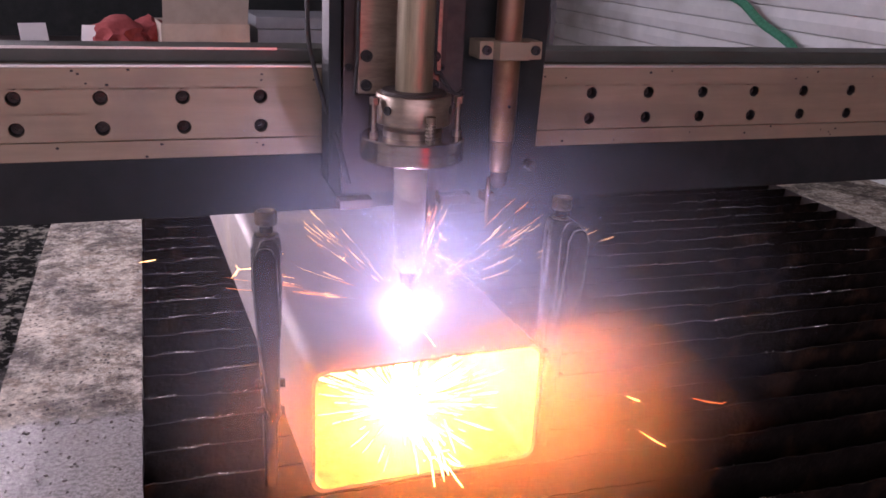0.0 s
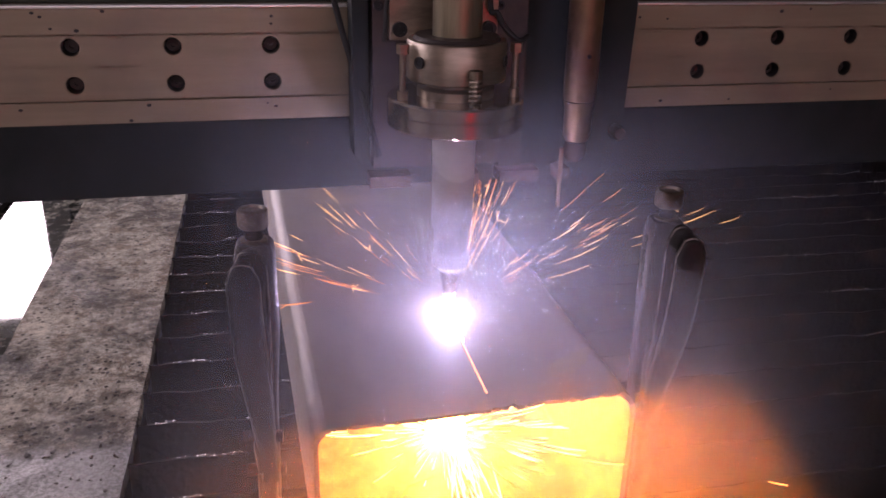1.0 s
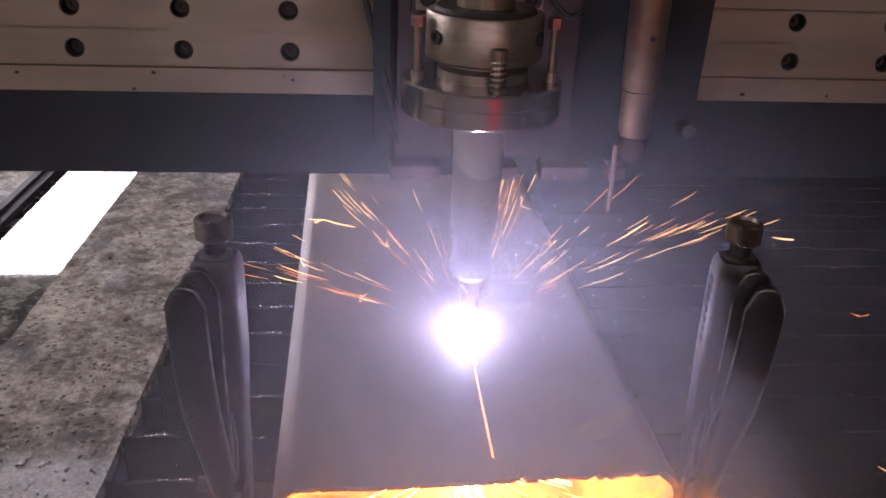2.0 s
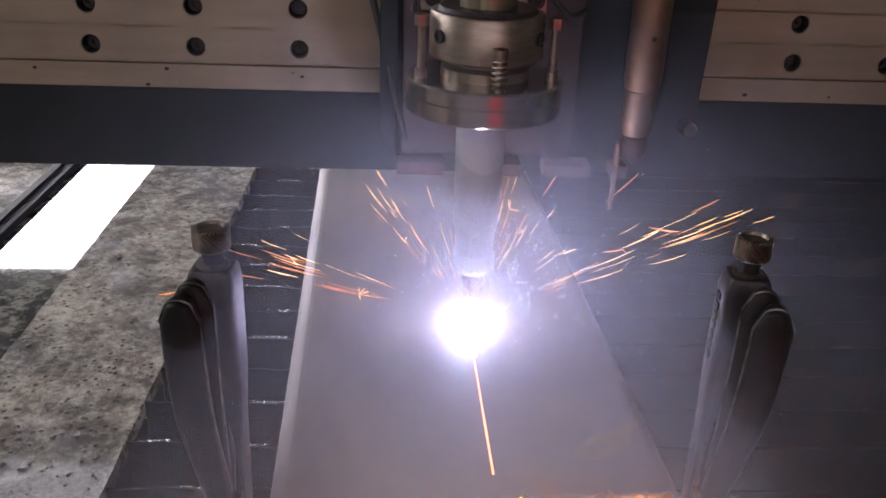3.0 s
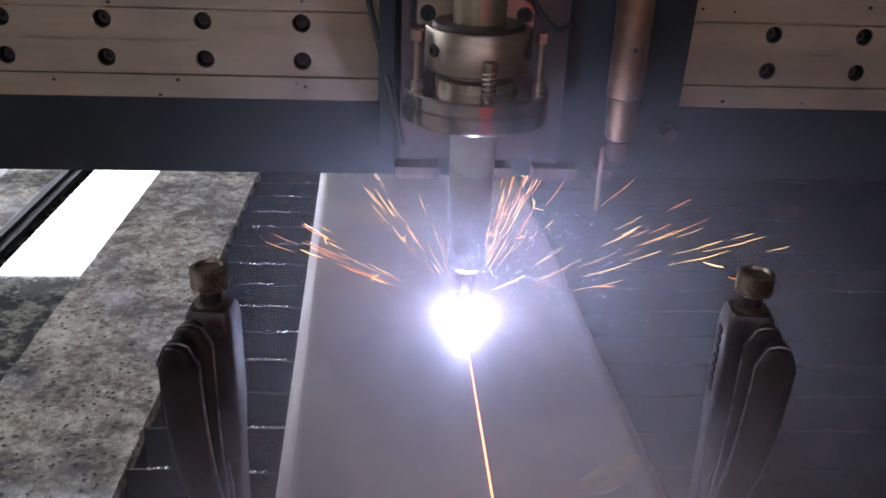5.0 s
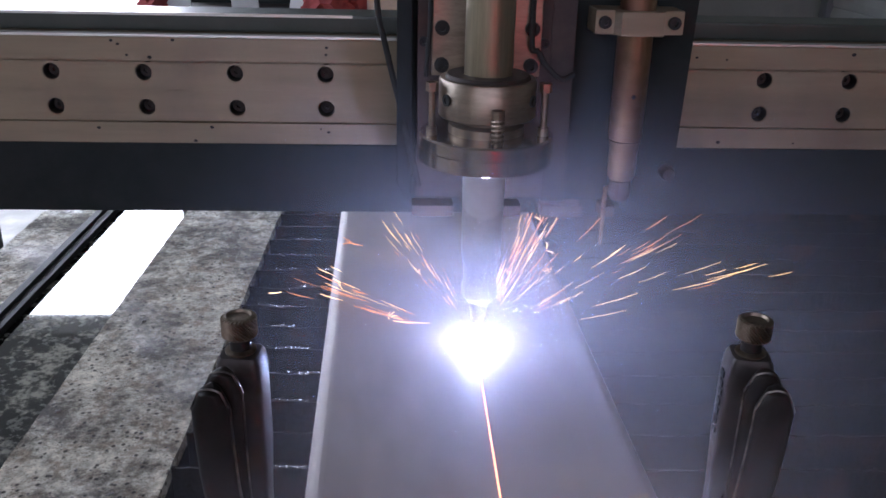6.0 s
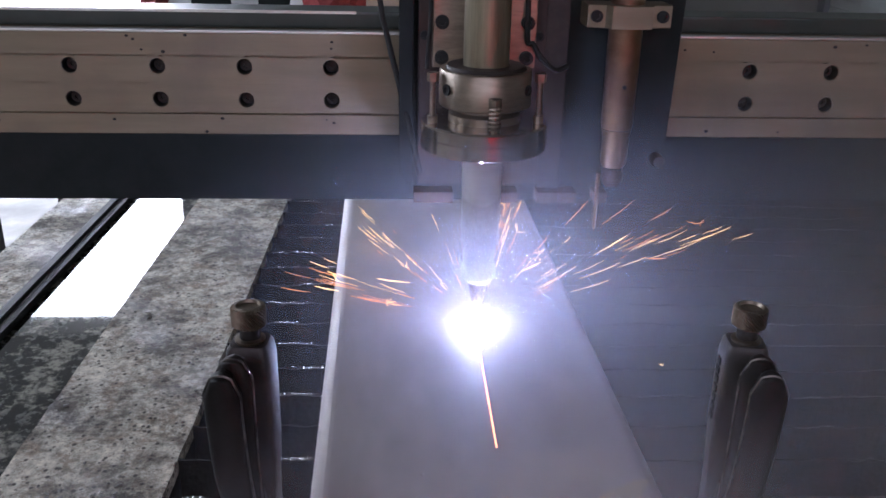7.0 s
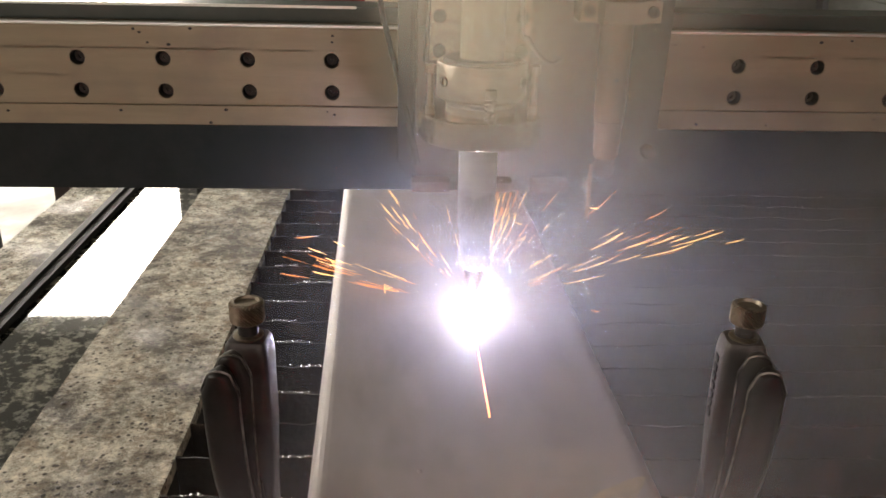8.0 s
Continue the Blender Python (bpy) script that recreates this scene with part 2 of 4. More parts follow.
# ---- building blocks ----
def part(name, bm, material, parent=None, label="", smooth=False):
    me = bpy.data.meshes.new(name)
    bmesh.ops.recalc_face_normals(bm, faces=bm.faces)
    bm.to_mesh(me)
    bm.free()
    for mt in material if isinstance(material, (list, tuple)) else [material]:
        me.materials.append(mt)
    if smooth:
        for f in me.polygons:
            f.use_smooth = True
        me.set_sharp_from_angle(angle=radians(35))
    ob = new(name, me)
    ob.parent = parent
    if label:
        ob["label"] = label
    return ob


def thing(name, label, category, group="", kind="", at=None):
    ob = new(name)
    ob.empty_display_size = 0.02
    if at is not None:
        ob.matrix_basis = at
    return tagged(ob, label, category, group, kind)


def box(bm, x0, x1, y0, y1, z0, z1, bevel=0.0, m=None):
    mat = Matrix.LocRotScale(((x0 + x1) / 2, (y0 + y1) / 2, (z0 + z1) / 2), None, (x1 - x0, y1 - y0, z1 - z0))
    vs = bmesh.ops.create_cube(bm, size=1.0, matrix=(m or Matrix()) @ mat)["verts"]
    if bevel:
        es = list({e for v in vs for e in v.link_edges})
        bmesh.ops.bevel(bm, geom=es, offset=bevel, segments=2, affect="EDGES", profile=0.7)
    return bm


def lathe(bm, prof, n=32, m=None, close=True):
    """Turns a profile of (radius, height) about the z axis."""
    m = m or Matrix()
    rings = []
    for r, z in prof:
        if r < 1e-6:
            rings.append([bm.verts.new(m @ Vector((0, 0, z)))])
        else:
            rings.append([bm.verts.new(m @ Vector((r * math.cos(2 * math.pi * i / n), r * math.sin(2 * math.pi * i / n), z))) for i in range(n)])
    for a, b in zip(rings, rings[1:]):
        for i in range(n):
            j = (i + 1) % n
            if len(a) == 1 and len(b) == 1:
                continue
            if len(a) == 1:
                bm.faces.new((a[0], b[i], b[j]))
            elif len(b) == 1:
                bm.faces.new((a[i], a[j], b[0]))
            else:
                bm.faces.new((a[i], a[j], b[j], b[i]))
    if close:
        for r in (rings[0], rings[-1]):
            if len(r) > 2:
                bm.faces.new(r)
    return bm


def prism(bm, outline, d0, d1, axis="x", bevel=0.0):
    """An outline of (a, b) drawn out along an axis: x takes (y, z), y takes (x, z), z takes (x, y)."""
    def put(a, b, d):
        return {"x": (d, a, b), "y": (a, d, b), "z": (a, b, d)}[axis]
    lo = [bm.verts.new(put(a, b, d0)) for a, b in outline]
    hi = [bm.verts.new(put(a, b, d1)) for a, b in outline]
    n = len(outline)
    fs = [bm.faces.new(lo), bm.faces.new(hi)]
    for i in range(n):
        fs.append(bm.faces.new((lo[i], lo[(i + 1) % n], hi[(i + 1) % n], hi[i])))
    if bevel:
        es = list(set(fs[0].edges) | set(fs[1].edges))
        bmesh.ops.bevel(bm, geom=es, offset=bevel, segments=2, affect="EDGES", profile=0.7)
    return bm


def rod(bm, a, b, r, n=10, r2=None):
    a, b = Vector(a), Vector(b)
    q = (b - a).to_track_quat("Z", "Y").to_matrix().to_4x4()
    return lathe(bm, [(r, 0), (r if r2 is None else r2, (b - a).length)], n, Matrix.Translation(a) @ q)


def hose(bm, pts, r, n=8, steps=6):
    """A round cable through points, smoothed."""
    P = [Vector(p) for p in pts]
    out = []
    for i in range(len(P) - 1):
        p0, p1, p2, p3 = P[max(i - 1, 0)], P[i], P[i + 1], P[min(i + 2, len(P) - 1)]
        for s in range(steps):
            u = s / steps
            out.append(0.5 * (2 * p1 + (p2 - p0) * u + (2 * p0 - 5 * p1 + 4 * p2 - p3) * u * u + (3 * p1 - p0 - 3 * p2 + p3) * u ** 3))
    out.append(P[-1])
    rings = []
    for i, c in enumerate(out):
        d = (out[min(i + 1, len(out) - 1)] - out[max(i - 1, 0)]).normalized()
        u = d.orthogonal().normalized() if i == 0 else (u - d * u.dot(d)).normalized()
        w = d.cross(u)
        rings.append([bm.verts.new(c + r * (u * math.cos(2 * math.pi * k / n) + w * math.sin(2 * math.pi * k / n))) for k in range(n)])
    for a, b in zip(rings, rings[1:]):
        for k in range(n):
            bm.faces.new((a[k], a[(k + 1) % n], b[(k + 1) % n], b[k]))
    bm.faces.new(rings[0]), bm.faces.new(rings[-1])
    return bm


B = bmesh.new

# ---- the workshop ----
FLOOR = -0.78


def workshop():
    ob = part("floor", box(B(), -4.2, 4.2, -3.2, 9.0, FLOOR - 0.1, FLOOR), CONCRETE)
    tagged(ob, "grey stained concrete workshop floor", "floor", kind="structure")
    bm = B()
    box(bm, -4.2, -3.3, 3.3, 3.5, FLOOR, 3.0)
    box(bm, -0.946, 4.2, 3.3, 3.5, FLOOR, 3.0)
    box(bm, -3.3, -0.946, 3.3, 3.5, 1.594, 3.0)
    tagged(part("wall_north", bm, WALL), "painted masonry wall with a wide open doorway", "wall", kind="structure")
    # unseen wall; window and hatch are added, for the fill lamp and red reflection
    bm = B()
    box(bm, -4.2, -2.3, -3.2, -3.0, FLOOR, 3.0)
    box(bm, 1.3, 4.2, -3.2, -3.0, FLOOR, 3.0)
    box(bm, -2.3, 0.35, -3.2, -3.0, FLOOR, 0.7)
    box(bm, 0.35, 1.3, -3.2, -3.0, 0.674, 0.7)
    box(bm, -2.3, 1.3, -3.2, -3.0, 2.3, 3.0)
    tagged(part("wall_south", bm, WALL), "unseen painted masonry wall with an added window over an added low hatch", "wall", kind="structure")
    bm = B()
    box(bm, -4.2, -4.0, -3.0, 0.1, FLOOR, 3.0)
    box(bm, -4.2, -4.0, 2.5, 3.3, FLOOR, 3.0)
    box(bm, -4.2, -4.0, 0.1, 2.5, FLOOR, 1.1)
    box(bm, -4.2, -4.0, 0.1, 2.5, 2.3, 3.0)
    tagged(part("wall_west", bm, WALL), "painted masonry wall with a window opening", "wall", kind="structure")
    tagged(part("wall_east", box(B(), 4.0, 4.2, -3.0, 3.3, FLOOR, 3.0), WALL), "painted masonry wall", "wall", kind="structure")
    tagged(part("ceiling", box(B(), -4.2, 4.2, -3.2, 3.5, 3.0, 3.1), ROOF), "grey corrugated metal ceiling", "ceiling", kind="structure")
    tagged(part("backdrop", box(B(), -7, 3, 8.9, 9.0, FLOOR, 6), DAYLIGHT), "bright daylight outside the doorway", "daylight", kind="structure")


workshop()



def background():
    bench = thing("workbench", "dark steel workbench with clutter on it", "workbench", at=pose(0, 1.95, 0))
    part("benchtop", box(B(), -1.1, 0.75, -0.30, 0.35, 0.055, 0.085, 0.003), DARK_STEEL, bench)
    for x in (-1.05, 0.70):
        for y in (-0.26, 0.31):
            part("leg", box(B(), x - 0.025, x + 0.025, y - 0.025, y + 0.025, FLOOR, 0.054), DARK_STEEL, bench)
    c = thing("cardboard_box", "open pale cardboard box on the workbench", "cardboard box", at=pose(0.09, 1.83, 0.085, 0, 0, 4))
    for nm, q in (("side", (-0.12, -0.115, -0.09, 0.09)), ("side", (0.115, 0.12, -0.09, 0.09)), ("front", (-0.115, 0.115, -0.09, -0.085)), ("back", (-0.115, 0.115, 0.085, 0.09))):
        part(nm, box(B(), *q, 0.0, 0.098), CARD, c)
    part("bottom", box(B(), -0.115, 0.115, -0.085, 0.085, 0.0, 0.005), CARD, c)
    part("flap", box(B(), -0.115, 0.115, 0.0, 0.10, 0.0, 0.003, m=pose(0, -0.0885, 0.098, -70, 0, 0) @ Matrix.Diagonal((1, -1, 1, 1))), CARD, c, "bent cardboard flap")
    g = thing("metal_case", "grey sheet-metal case on the workbench", "metal case", at=pose(0.34, 1.86, 0.085))
    part("body", box(B(), -0.10, 0.13, -0.10, 0.12, 0.0, 0.085, 0.004), GREY, g)
    part("lid", box(B(), -0.105, 0.135, -0.105, 0.125, 0.087, 0.12, 0.004), GREY, g)
    r = random.Random(8)
    for x, y, w, h in ((-0.135, 1.83, 0.075, 0.105), (-0.58, 1.85, 0.05, 0.09), (-0.05, 1.90, 0.05, 0.10)):
        bm = B()
        bmesh.ops.create_icosphere(bm, subdivisions=3, radius=1.0)
        for v in bm.verts:
            k = 1 + 0.35 * noise.noise(v.co * 2.3 + Vector((x * 9, 0, 0)))
            v.co = Vector((v.co.x * w * k, v.co.y * 0.08 * k, max(0.0, 0.5 + 0.5 * v.co.z * k) * h))
        tagged(part("rag", bm, RED_CLOTH, None, "", True), "crumpled red cloth on the workbench", "rag", "red rags on the workbench").matrix_basis = pose(x, y, 0.085)
    for x, y, a in ((-0.34, 1.80, 15), (-0.20, 1.76, -8), (-0.52, 1.78, 4)):
        p = part("paper", box(B(), -0.035, 0.035, 0.0, 0.003, 0.0, 0.10, m=pose(0, 0, 0, -35, 0, 0)), PAPER)
        tagged(p, "white sheet of card leaning on the workbench", "card", "white cards on the workbench").matrix_basis = pose(x, y, 0.0865, 0, 0, a)
    # unseen curtain, added only to put a red reflection on the torch steel
    curtain = thing("strip_curtain", "unseen red translucent plastic strip curtain, added for a red reflection in the torch steel", "strip curtain", at=pose(0, -3.1, 0))
    for k in range(6):
        x = 0.36 + 0.155 * k
        bm = B()
        prism(bm, [(x, 0.0), (x + 0.04, 0.004), (x + 0.12, 0.004), (x + 0.165, 0.0), (x + 0.165, 0.002), (x + 0.12, 0.006), (x + 0.04, 0.006), (x, 0.002)], FLOOR + 0.005, 0.655, "z")
        bmesh.ops.translate(bm, verts=bm.verts, vec=(0, 0.008 * (k % 2), 0))
        part("strip", bm, CURTAIN, curtain)
    part("hanging_rail", box(B(), 0.352, 1.298, -0.008, 0.022, 0.656, 0.672), GREY, curtain)
    cab = thing("steel_cabinet", "dark grey steel cabinet behind the workbench", "cabinet", at=pose(-0.1, 2.65, FLOOR))
    part("body", box(B(), -0.55, 0.95, -0.25, 0.25, 0.0, 1.9, 0.006), BLACK, cab)
    for x in (-0.17, 0.57):
        d = part("door", box(B(), x - 0.36, x + 0.36, -0.268, -0.252, 0.05, 1.85, 0.003), BLACK, cab)
        part("handle", box(B(), x + 0.30, x + 0.32, -0.29, -0.269, 0.9, 1.05, 0.003), STEEL, d)
    sh = thing("roller_shutter", "pale ribbed metal shutter of horizontal laths", "roller shutter", at=pose(1.85, 0, 0))
    for k in range(15):
        z = -0.45 + 0.067 * k
        part("lath", prism(B(), [(0.0, z), (-0.004, z + 0.003), (-0.010, z + 0.034), (-0.004, z + 0.062), (0.0, z + 0.065), (0.006, z + 0.065), (0.006, z)], 0.55, 3.1, "y"), PALE, sh)
    for y in (0.53, 3.12):
        part("guide", box(B(), -0.03, 0.03, y - 0.03, y + 0.03, FLOOR, 1.0), GREY, sh)
    strap = thing("lifting_strap", "green woven lifting strap hanging by the shutter", "strap", at=pose(1.80, 0, 0))
    part("band", hose(B(), [(0.01, 1.30, 0.02), (0.0, 1.37, 0.165), (0.0, 1.55, 0.235), (0.0, 1.70, 0.30), (0.0, 1.95, 0.31), (0.0, 2.25, 0.33), (0.01, 2.5, 0.45)], 0.014, 8, 5), GREEN, strap)
    part("band", hose(B(), [(-0.01, 1.70, 0.30), (-0.02, 1.85, 0.345), (-0.01, 2.1, 0.37), (0.0, 2.3, 0.5)], 0.012, 8, 5), GREEN, strap)
    part("hook", hose(B(), [(0.0, 2.3, 0.49), (0.0, 2.42, 0.56), (0.0, 2.5, 0.44)], 0.012, 8, 5), DARK_STEEL, strap)


background()

# ---- the cutting table ----
TABLE_TURN = -1.18
SLAT_Y = [0.0309 + 0.0483 * k for k in range(-17, 21)]


def table():
    t = thing("cutting_table", "slatted plasma cutting table with stained steel deck plates", "cutting table", at=pose(0, 0, 0, 0, 0, TABLE_TURN))
    r = random.Random(5)

    def deck(name, x0, x1, y0, y1, label):
        bm = B()
        nx, ny = 6, 90
        vs = [[bm.verts.new((x0 + (x1 - x0) * i / nx + (r.uniform(-1, 1) * 0.0007 if i in (0, nx) else 0), y0 + (y1 - y0) * j / ny, r.uniform(-1, 1) * 0.0004)) for i in range(nx + 1)] for j in range(ny + 1)]
        for j in range(ny):
            for i in range(nx):
                bm.faces.new((vs[j][i], vs[j][i + 1], vs[j + 1][i + 1], vs[j + 1][i]))
        edge = [e for e in bm.edges if e.is_boundary]
        down = bmesh.ops.extrude_edge_only(bm, edges=edge)["geom"]
        bmesh.ops.translate(bm, verts=[g for g in down if isinstance(g, bmesh.types.BMVert)], vec=(0, 0, -0.012))
        return part(name, bm, DECK, t, label)

    deck("deck_plate", -0.2522, -0.1218, -0.85, 1.1, "grey stained steel deck plate")
    deck("deck_plate", -0.447, -0.3745, -0.85, 1.1, "grey stained steel deck plate")
    deck("deck_plate", 1.095, 1.335, -0.85, 1.1, "grey stained steel deck plate")
    bm = B()
    for k in range(260):
        q = r.uniform(0.0005, 0.0015) * (1.6 if r.random() < 0.1 else 1)
        x, y = r.uniform(-0.245, -0.128), (r.uniform(-0.22, 0.0) if k < 170 else r.uniform(0.0, 0.6))
        vs = bmesh.ops.create_icosphere(bm, subdivisions=1, radius=q, matrix=Matrix.Translation((x, y, q * 0.35)) @ Euler((0, 0, r.uniform(0, 6))).to_matrix().to_4x4() @ Matrix.Diagonal((r.uniform(0.6, 1.6), 1, 0.6, 1)))["verts"]
        for v in vs:
            v.co += Vector((r.uniform(-1, 1), r.uniform(-1, 1), r.uniform(-0.6, 0.6))) * q * 0.3
    tagged(part("grit", bm, SLAG, t, "dark slag grit scattered on the deck plate"), kind="stuff")
    # water channel between the plates, with its black rail
    part("water", box(B(), -0.372, -0.2522, -0.85, 1.1, -0.05, -0.007), WATER, t, "dark still water with floating scum")
    rail = part("side_rail", prism(B(), [(-0.374, -0.006), (-0.374, 0.004), (-0.372, 0.005), (-0.364, 0.005), (-0.363, 0.001), (-0.353, 0.001), (-0.352, -0.006)], -0.85, 1.1, "y"), BLACK, t, "black steel side rail")
    part("seam", box(B(), -0.3602, -0.3596, -0.85, 1.1, 0.001, 0.0016), DARK_STEEL, rail)
    for x0, x1 in ((-0.447, -0.43), (-0.262, -0.2522), (1.22, 1.235), (1.32, 1.335)):
        part("frame_rail", box(B(), x0, x1, -0.85, 1.1, -0.16, -0.013), DARK_STEEL, t)
    part("frame_rail", box(B(), 1.0944, 1.0949, -0.85, 1.1, -0.149, -0.0005), DARK_STEEL, t)
    part("tray", box(B(), -0.2522, 1.22, -0.86, 1.1, -0.17, -0.15), HOLE, t, "near-black steel catch tray")
    part("end_rail", box(B(), -0.2522, 1.22, -0.87, -0.85, -0.17, -0.005), DARK_STEEL, t)
    part("end_rail", box(B(), -0.2522, 1.22, 1.1, 1.12, -0.17, -0.005), DARK_STEEL, t)
    for x in (-0.43, 1.16):
        for y in (-0.80, 1.05):
            part("leg", box(B(), x - 0.03, x + 0.03, y - 0.03, y + 0.03, FLOOR, -0.17, 0.003), DARK_STEEL, t)
    for y in SLAT_Y:
        bm = B()
        n = 150
        x0, x1 = -0.1215, 1.094
        top = []
        h = 0.0
        for i in range(n + 1):
            h = 0.75 * h + r.uniform(-0.0016, 0.0012)
            top.append(min(0.0, max(-0.006, h)))
        fr = [bm.verts.new((x0 + (x1 - x0) * i / n, y - 0.0013, top[i])) for i in range(n + 1)]
        bk = [bm.verts.new((x0 + (x1 - x0) * i / n, y + 0.0013, top[i] - r.uniform(0, 0.001))) for i in range(n + 1)]
        fl = [bm.verts.new((x0 + (x1 - x0) * i / n, y - 0.0013, -0.149)) for i in (0, n)]
        bl = [bm.verts.new((x0 + (x1 - x0) * i / n, y + 0.0013, -0.149)) for i in (0, n)]
        for i in range(n):
            bm.faces.new((fr[i], fr[i + 1], bk[i + 1], bk[i]))
        bm.faces.new([fl[0], fl[1]] + fr[::-1])
        bm.faces.new([bl[0], bl[1]] + bk[::-1])
        slat = part("slat", bm, SLAT, t)
        bm = B()
        runs = [r.uniform(-0.115, -0.01) for k in range(2)] + [r.uniform(0.0, 0.26)] + [r.uniform(0.26, 1.06) for k in range(4)]
        for k in range(110):
            c = runs[k % 7]
            x = min(1.08, max(-0.118, r.gauss(c, 0.009 if k % 7 < 3 else 0.016)))
            i = int((x - x0) / (x1 - x0) * n)
            s = r.uniform(0.0004, 0.0012)
            bmesh.ops.create_icosphere(bm, subdivisions=1, radius=s, matrix=Matrix.Translation((x, y + r.uniform(-0.0015, 0.0015), top[i] + s * 0.3)) @ Matrix.Diagonal((r.uniform(1, 2.2), 1, 0.8, 1)))
        tagged(part("slag_bead", bm, BEAD, slat, "shiny slag beads along the slat"), kind="stuff")
    return t


table()

# ---- the steel tube ----
TUBE_POSE = pose(0.1022, 0.0, 0.0, 0, 0, 1.12)
TUBE_W, TUBE_H, TUBE_WALL = 0.2015, 0.112, 0.0028
TUBE_NEAR, TUBE_FAR = -0.2085, 0.86


def rounded(w, h, r, n=6):
    out = []
    for cx, cz, a0 in ((w / 2 - r, h - r, 0), (-w / 2 + r, h - r, 90), (-w / 2 + r, r, 180), (w / 2 - r, r, 270)):
        for k in range(n + 1):
            a = radians(a0 + 90 * k / n)
            out.append((cx + r * math.cos(a), cz + r * math.sin(a)))
    return out


def tube():
    t = thing("steel_tube", "dark mill-scaled rectangular steel tube being cut lengthwise", "steel tube", at=TUBE_POSE)
    bm = B()
    o = rounded(TUBE_W, TUBE_H, 0.011)
    r = random.Random(3)
    # the sawn and torch-cut end is ragged, most of all on the right of the top wall
    def fine(ring):
        out = []
        for a, b in zip(ring, ring[1:] + ring[:1]):
            d = math.hypot(a[0] - b[0], a[1] - b[1])
            m = max(1, int(d / 0.0022))
            out += [(a[0] + (b[0] - a[0]) * j / m, a[1] + (b[1] - a[1]) * j / m) for j in range(m)]
        return out
    of = fine(o)
    sx = (TUBE_W - 2 * TUBE_WALL) / TUBE_W
    sz = (TUBE_H - 2 * TUBE_WALL) / TUBE_H
    inn = [(x * sx, (z - TUBE_H / 2) * sz + TUBE_H / 2) for x, z in of]
    rag = []
    for x, z in of:
        amp = 0.0006
        if z > TUBE_H - 0.012:
            amp = 0.0006 + 0.0045 * max(0.0, min(1.0, (x + 0.02) / 0.06))
        rag.append(r.uniform(0, amp) * (1.6 if r.random() < 0.15 and amp > 0.002 else 0.8))
    def ring(pts, ys):
        return [bm.verts.new((x, y, z)) for (x, z), y in zip(pts, ys)]
    n = len(of)
    near = [TUBE_NEAR + q for q in rag]
    r0, r1 = ring(of, near), ring(of, [TUBE_NEAR + 0.015] * n)
    r2 = ring(of, [TUBE_FAR] * n)
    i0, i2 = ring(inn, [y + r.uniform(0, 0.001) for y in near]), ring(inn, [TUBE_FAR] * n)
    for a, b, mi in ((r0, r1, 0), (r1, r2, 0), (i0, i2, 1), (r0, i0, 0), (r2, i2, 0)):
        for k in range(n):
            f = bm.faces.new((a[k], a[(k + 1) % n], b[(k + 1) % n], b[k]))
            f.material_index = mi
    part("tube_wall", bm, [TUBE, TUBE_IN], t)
    # slag, and a pale patch painted in for a reflection on the top
    for k in range(14):
        s = r.uniform(0.0006, 0.0018)
        bm = B()
        bmesh.ops.create_icosphere(bm, subdivisions=2, radius=s, matrix=Matrix.Translation((r.uniform(-0.09, 0.095), r.uniform(-0.19, 0.3), TUBE_H + s * 0.1)) @ Matrix.Diagonal((1, 1.3, 0.4, 1)))
        part("spatter", bm, TUBE, t, smooth=True)
    bm = B()
    ring = []
    for k in range(26):
        q = 2 * math.pi * k / 26
        rr = 1 + 0.10 * math.sin(3 * q + 1) + r.uniform(-0.05, 0.05)
        ring.append((0.024 * rr * math.cos(q), 0.0080 * rr * math.sin(q)))
    prism(bm, ring, TUBE_H + 0.0002, TUBE_H + 0.0006, "z")
    bmesh.ops.rotate(bm, verts=bm.verts, cent=(0, 0, 0), matrix=Matrix.Rotation(radians(36), 3, "Z"))
    bmesh.ops.translate(bm, verts=bm.verts, vec=(0.072, -0.166, 0))
    part("scale_patch", bm, REFLECTION, t, "pale rust-brown patch painted as a reflection on the tube")
    return t


tube()

# ---- the gantry ----
PITCH = 0.069
ZU, ZL, HOLE_R = 0.290, 0.2632, 0.0066
K0, K1 = -10, 20


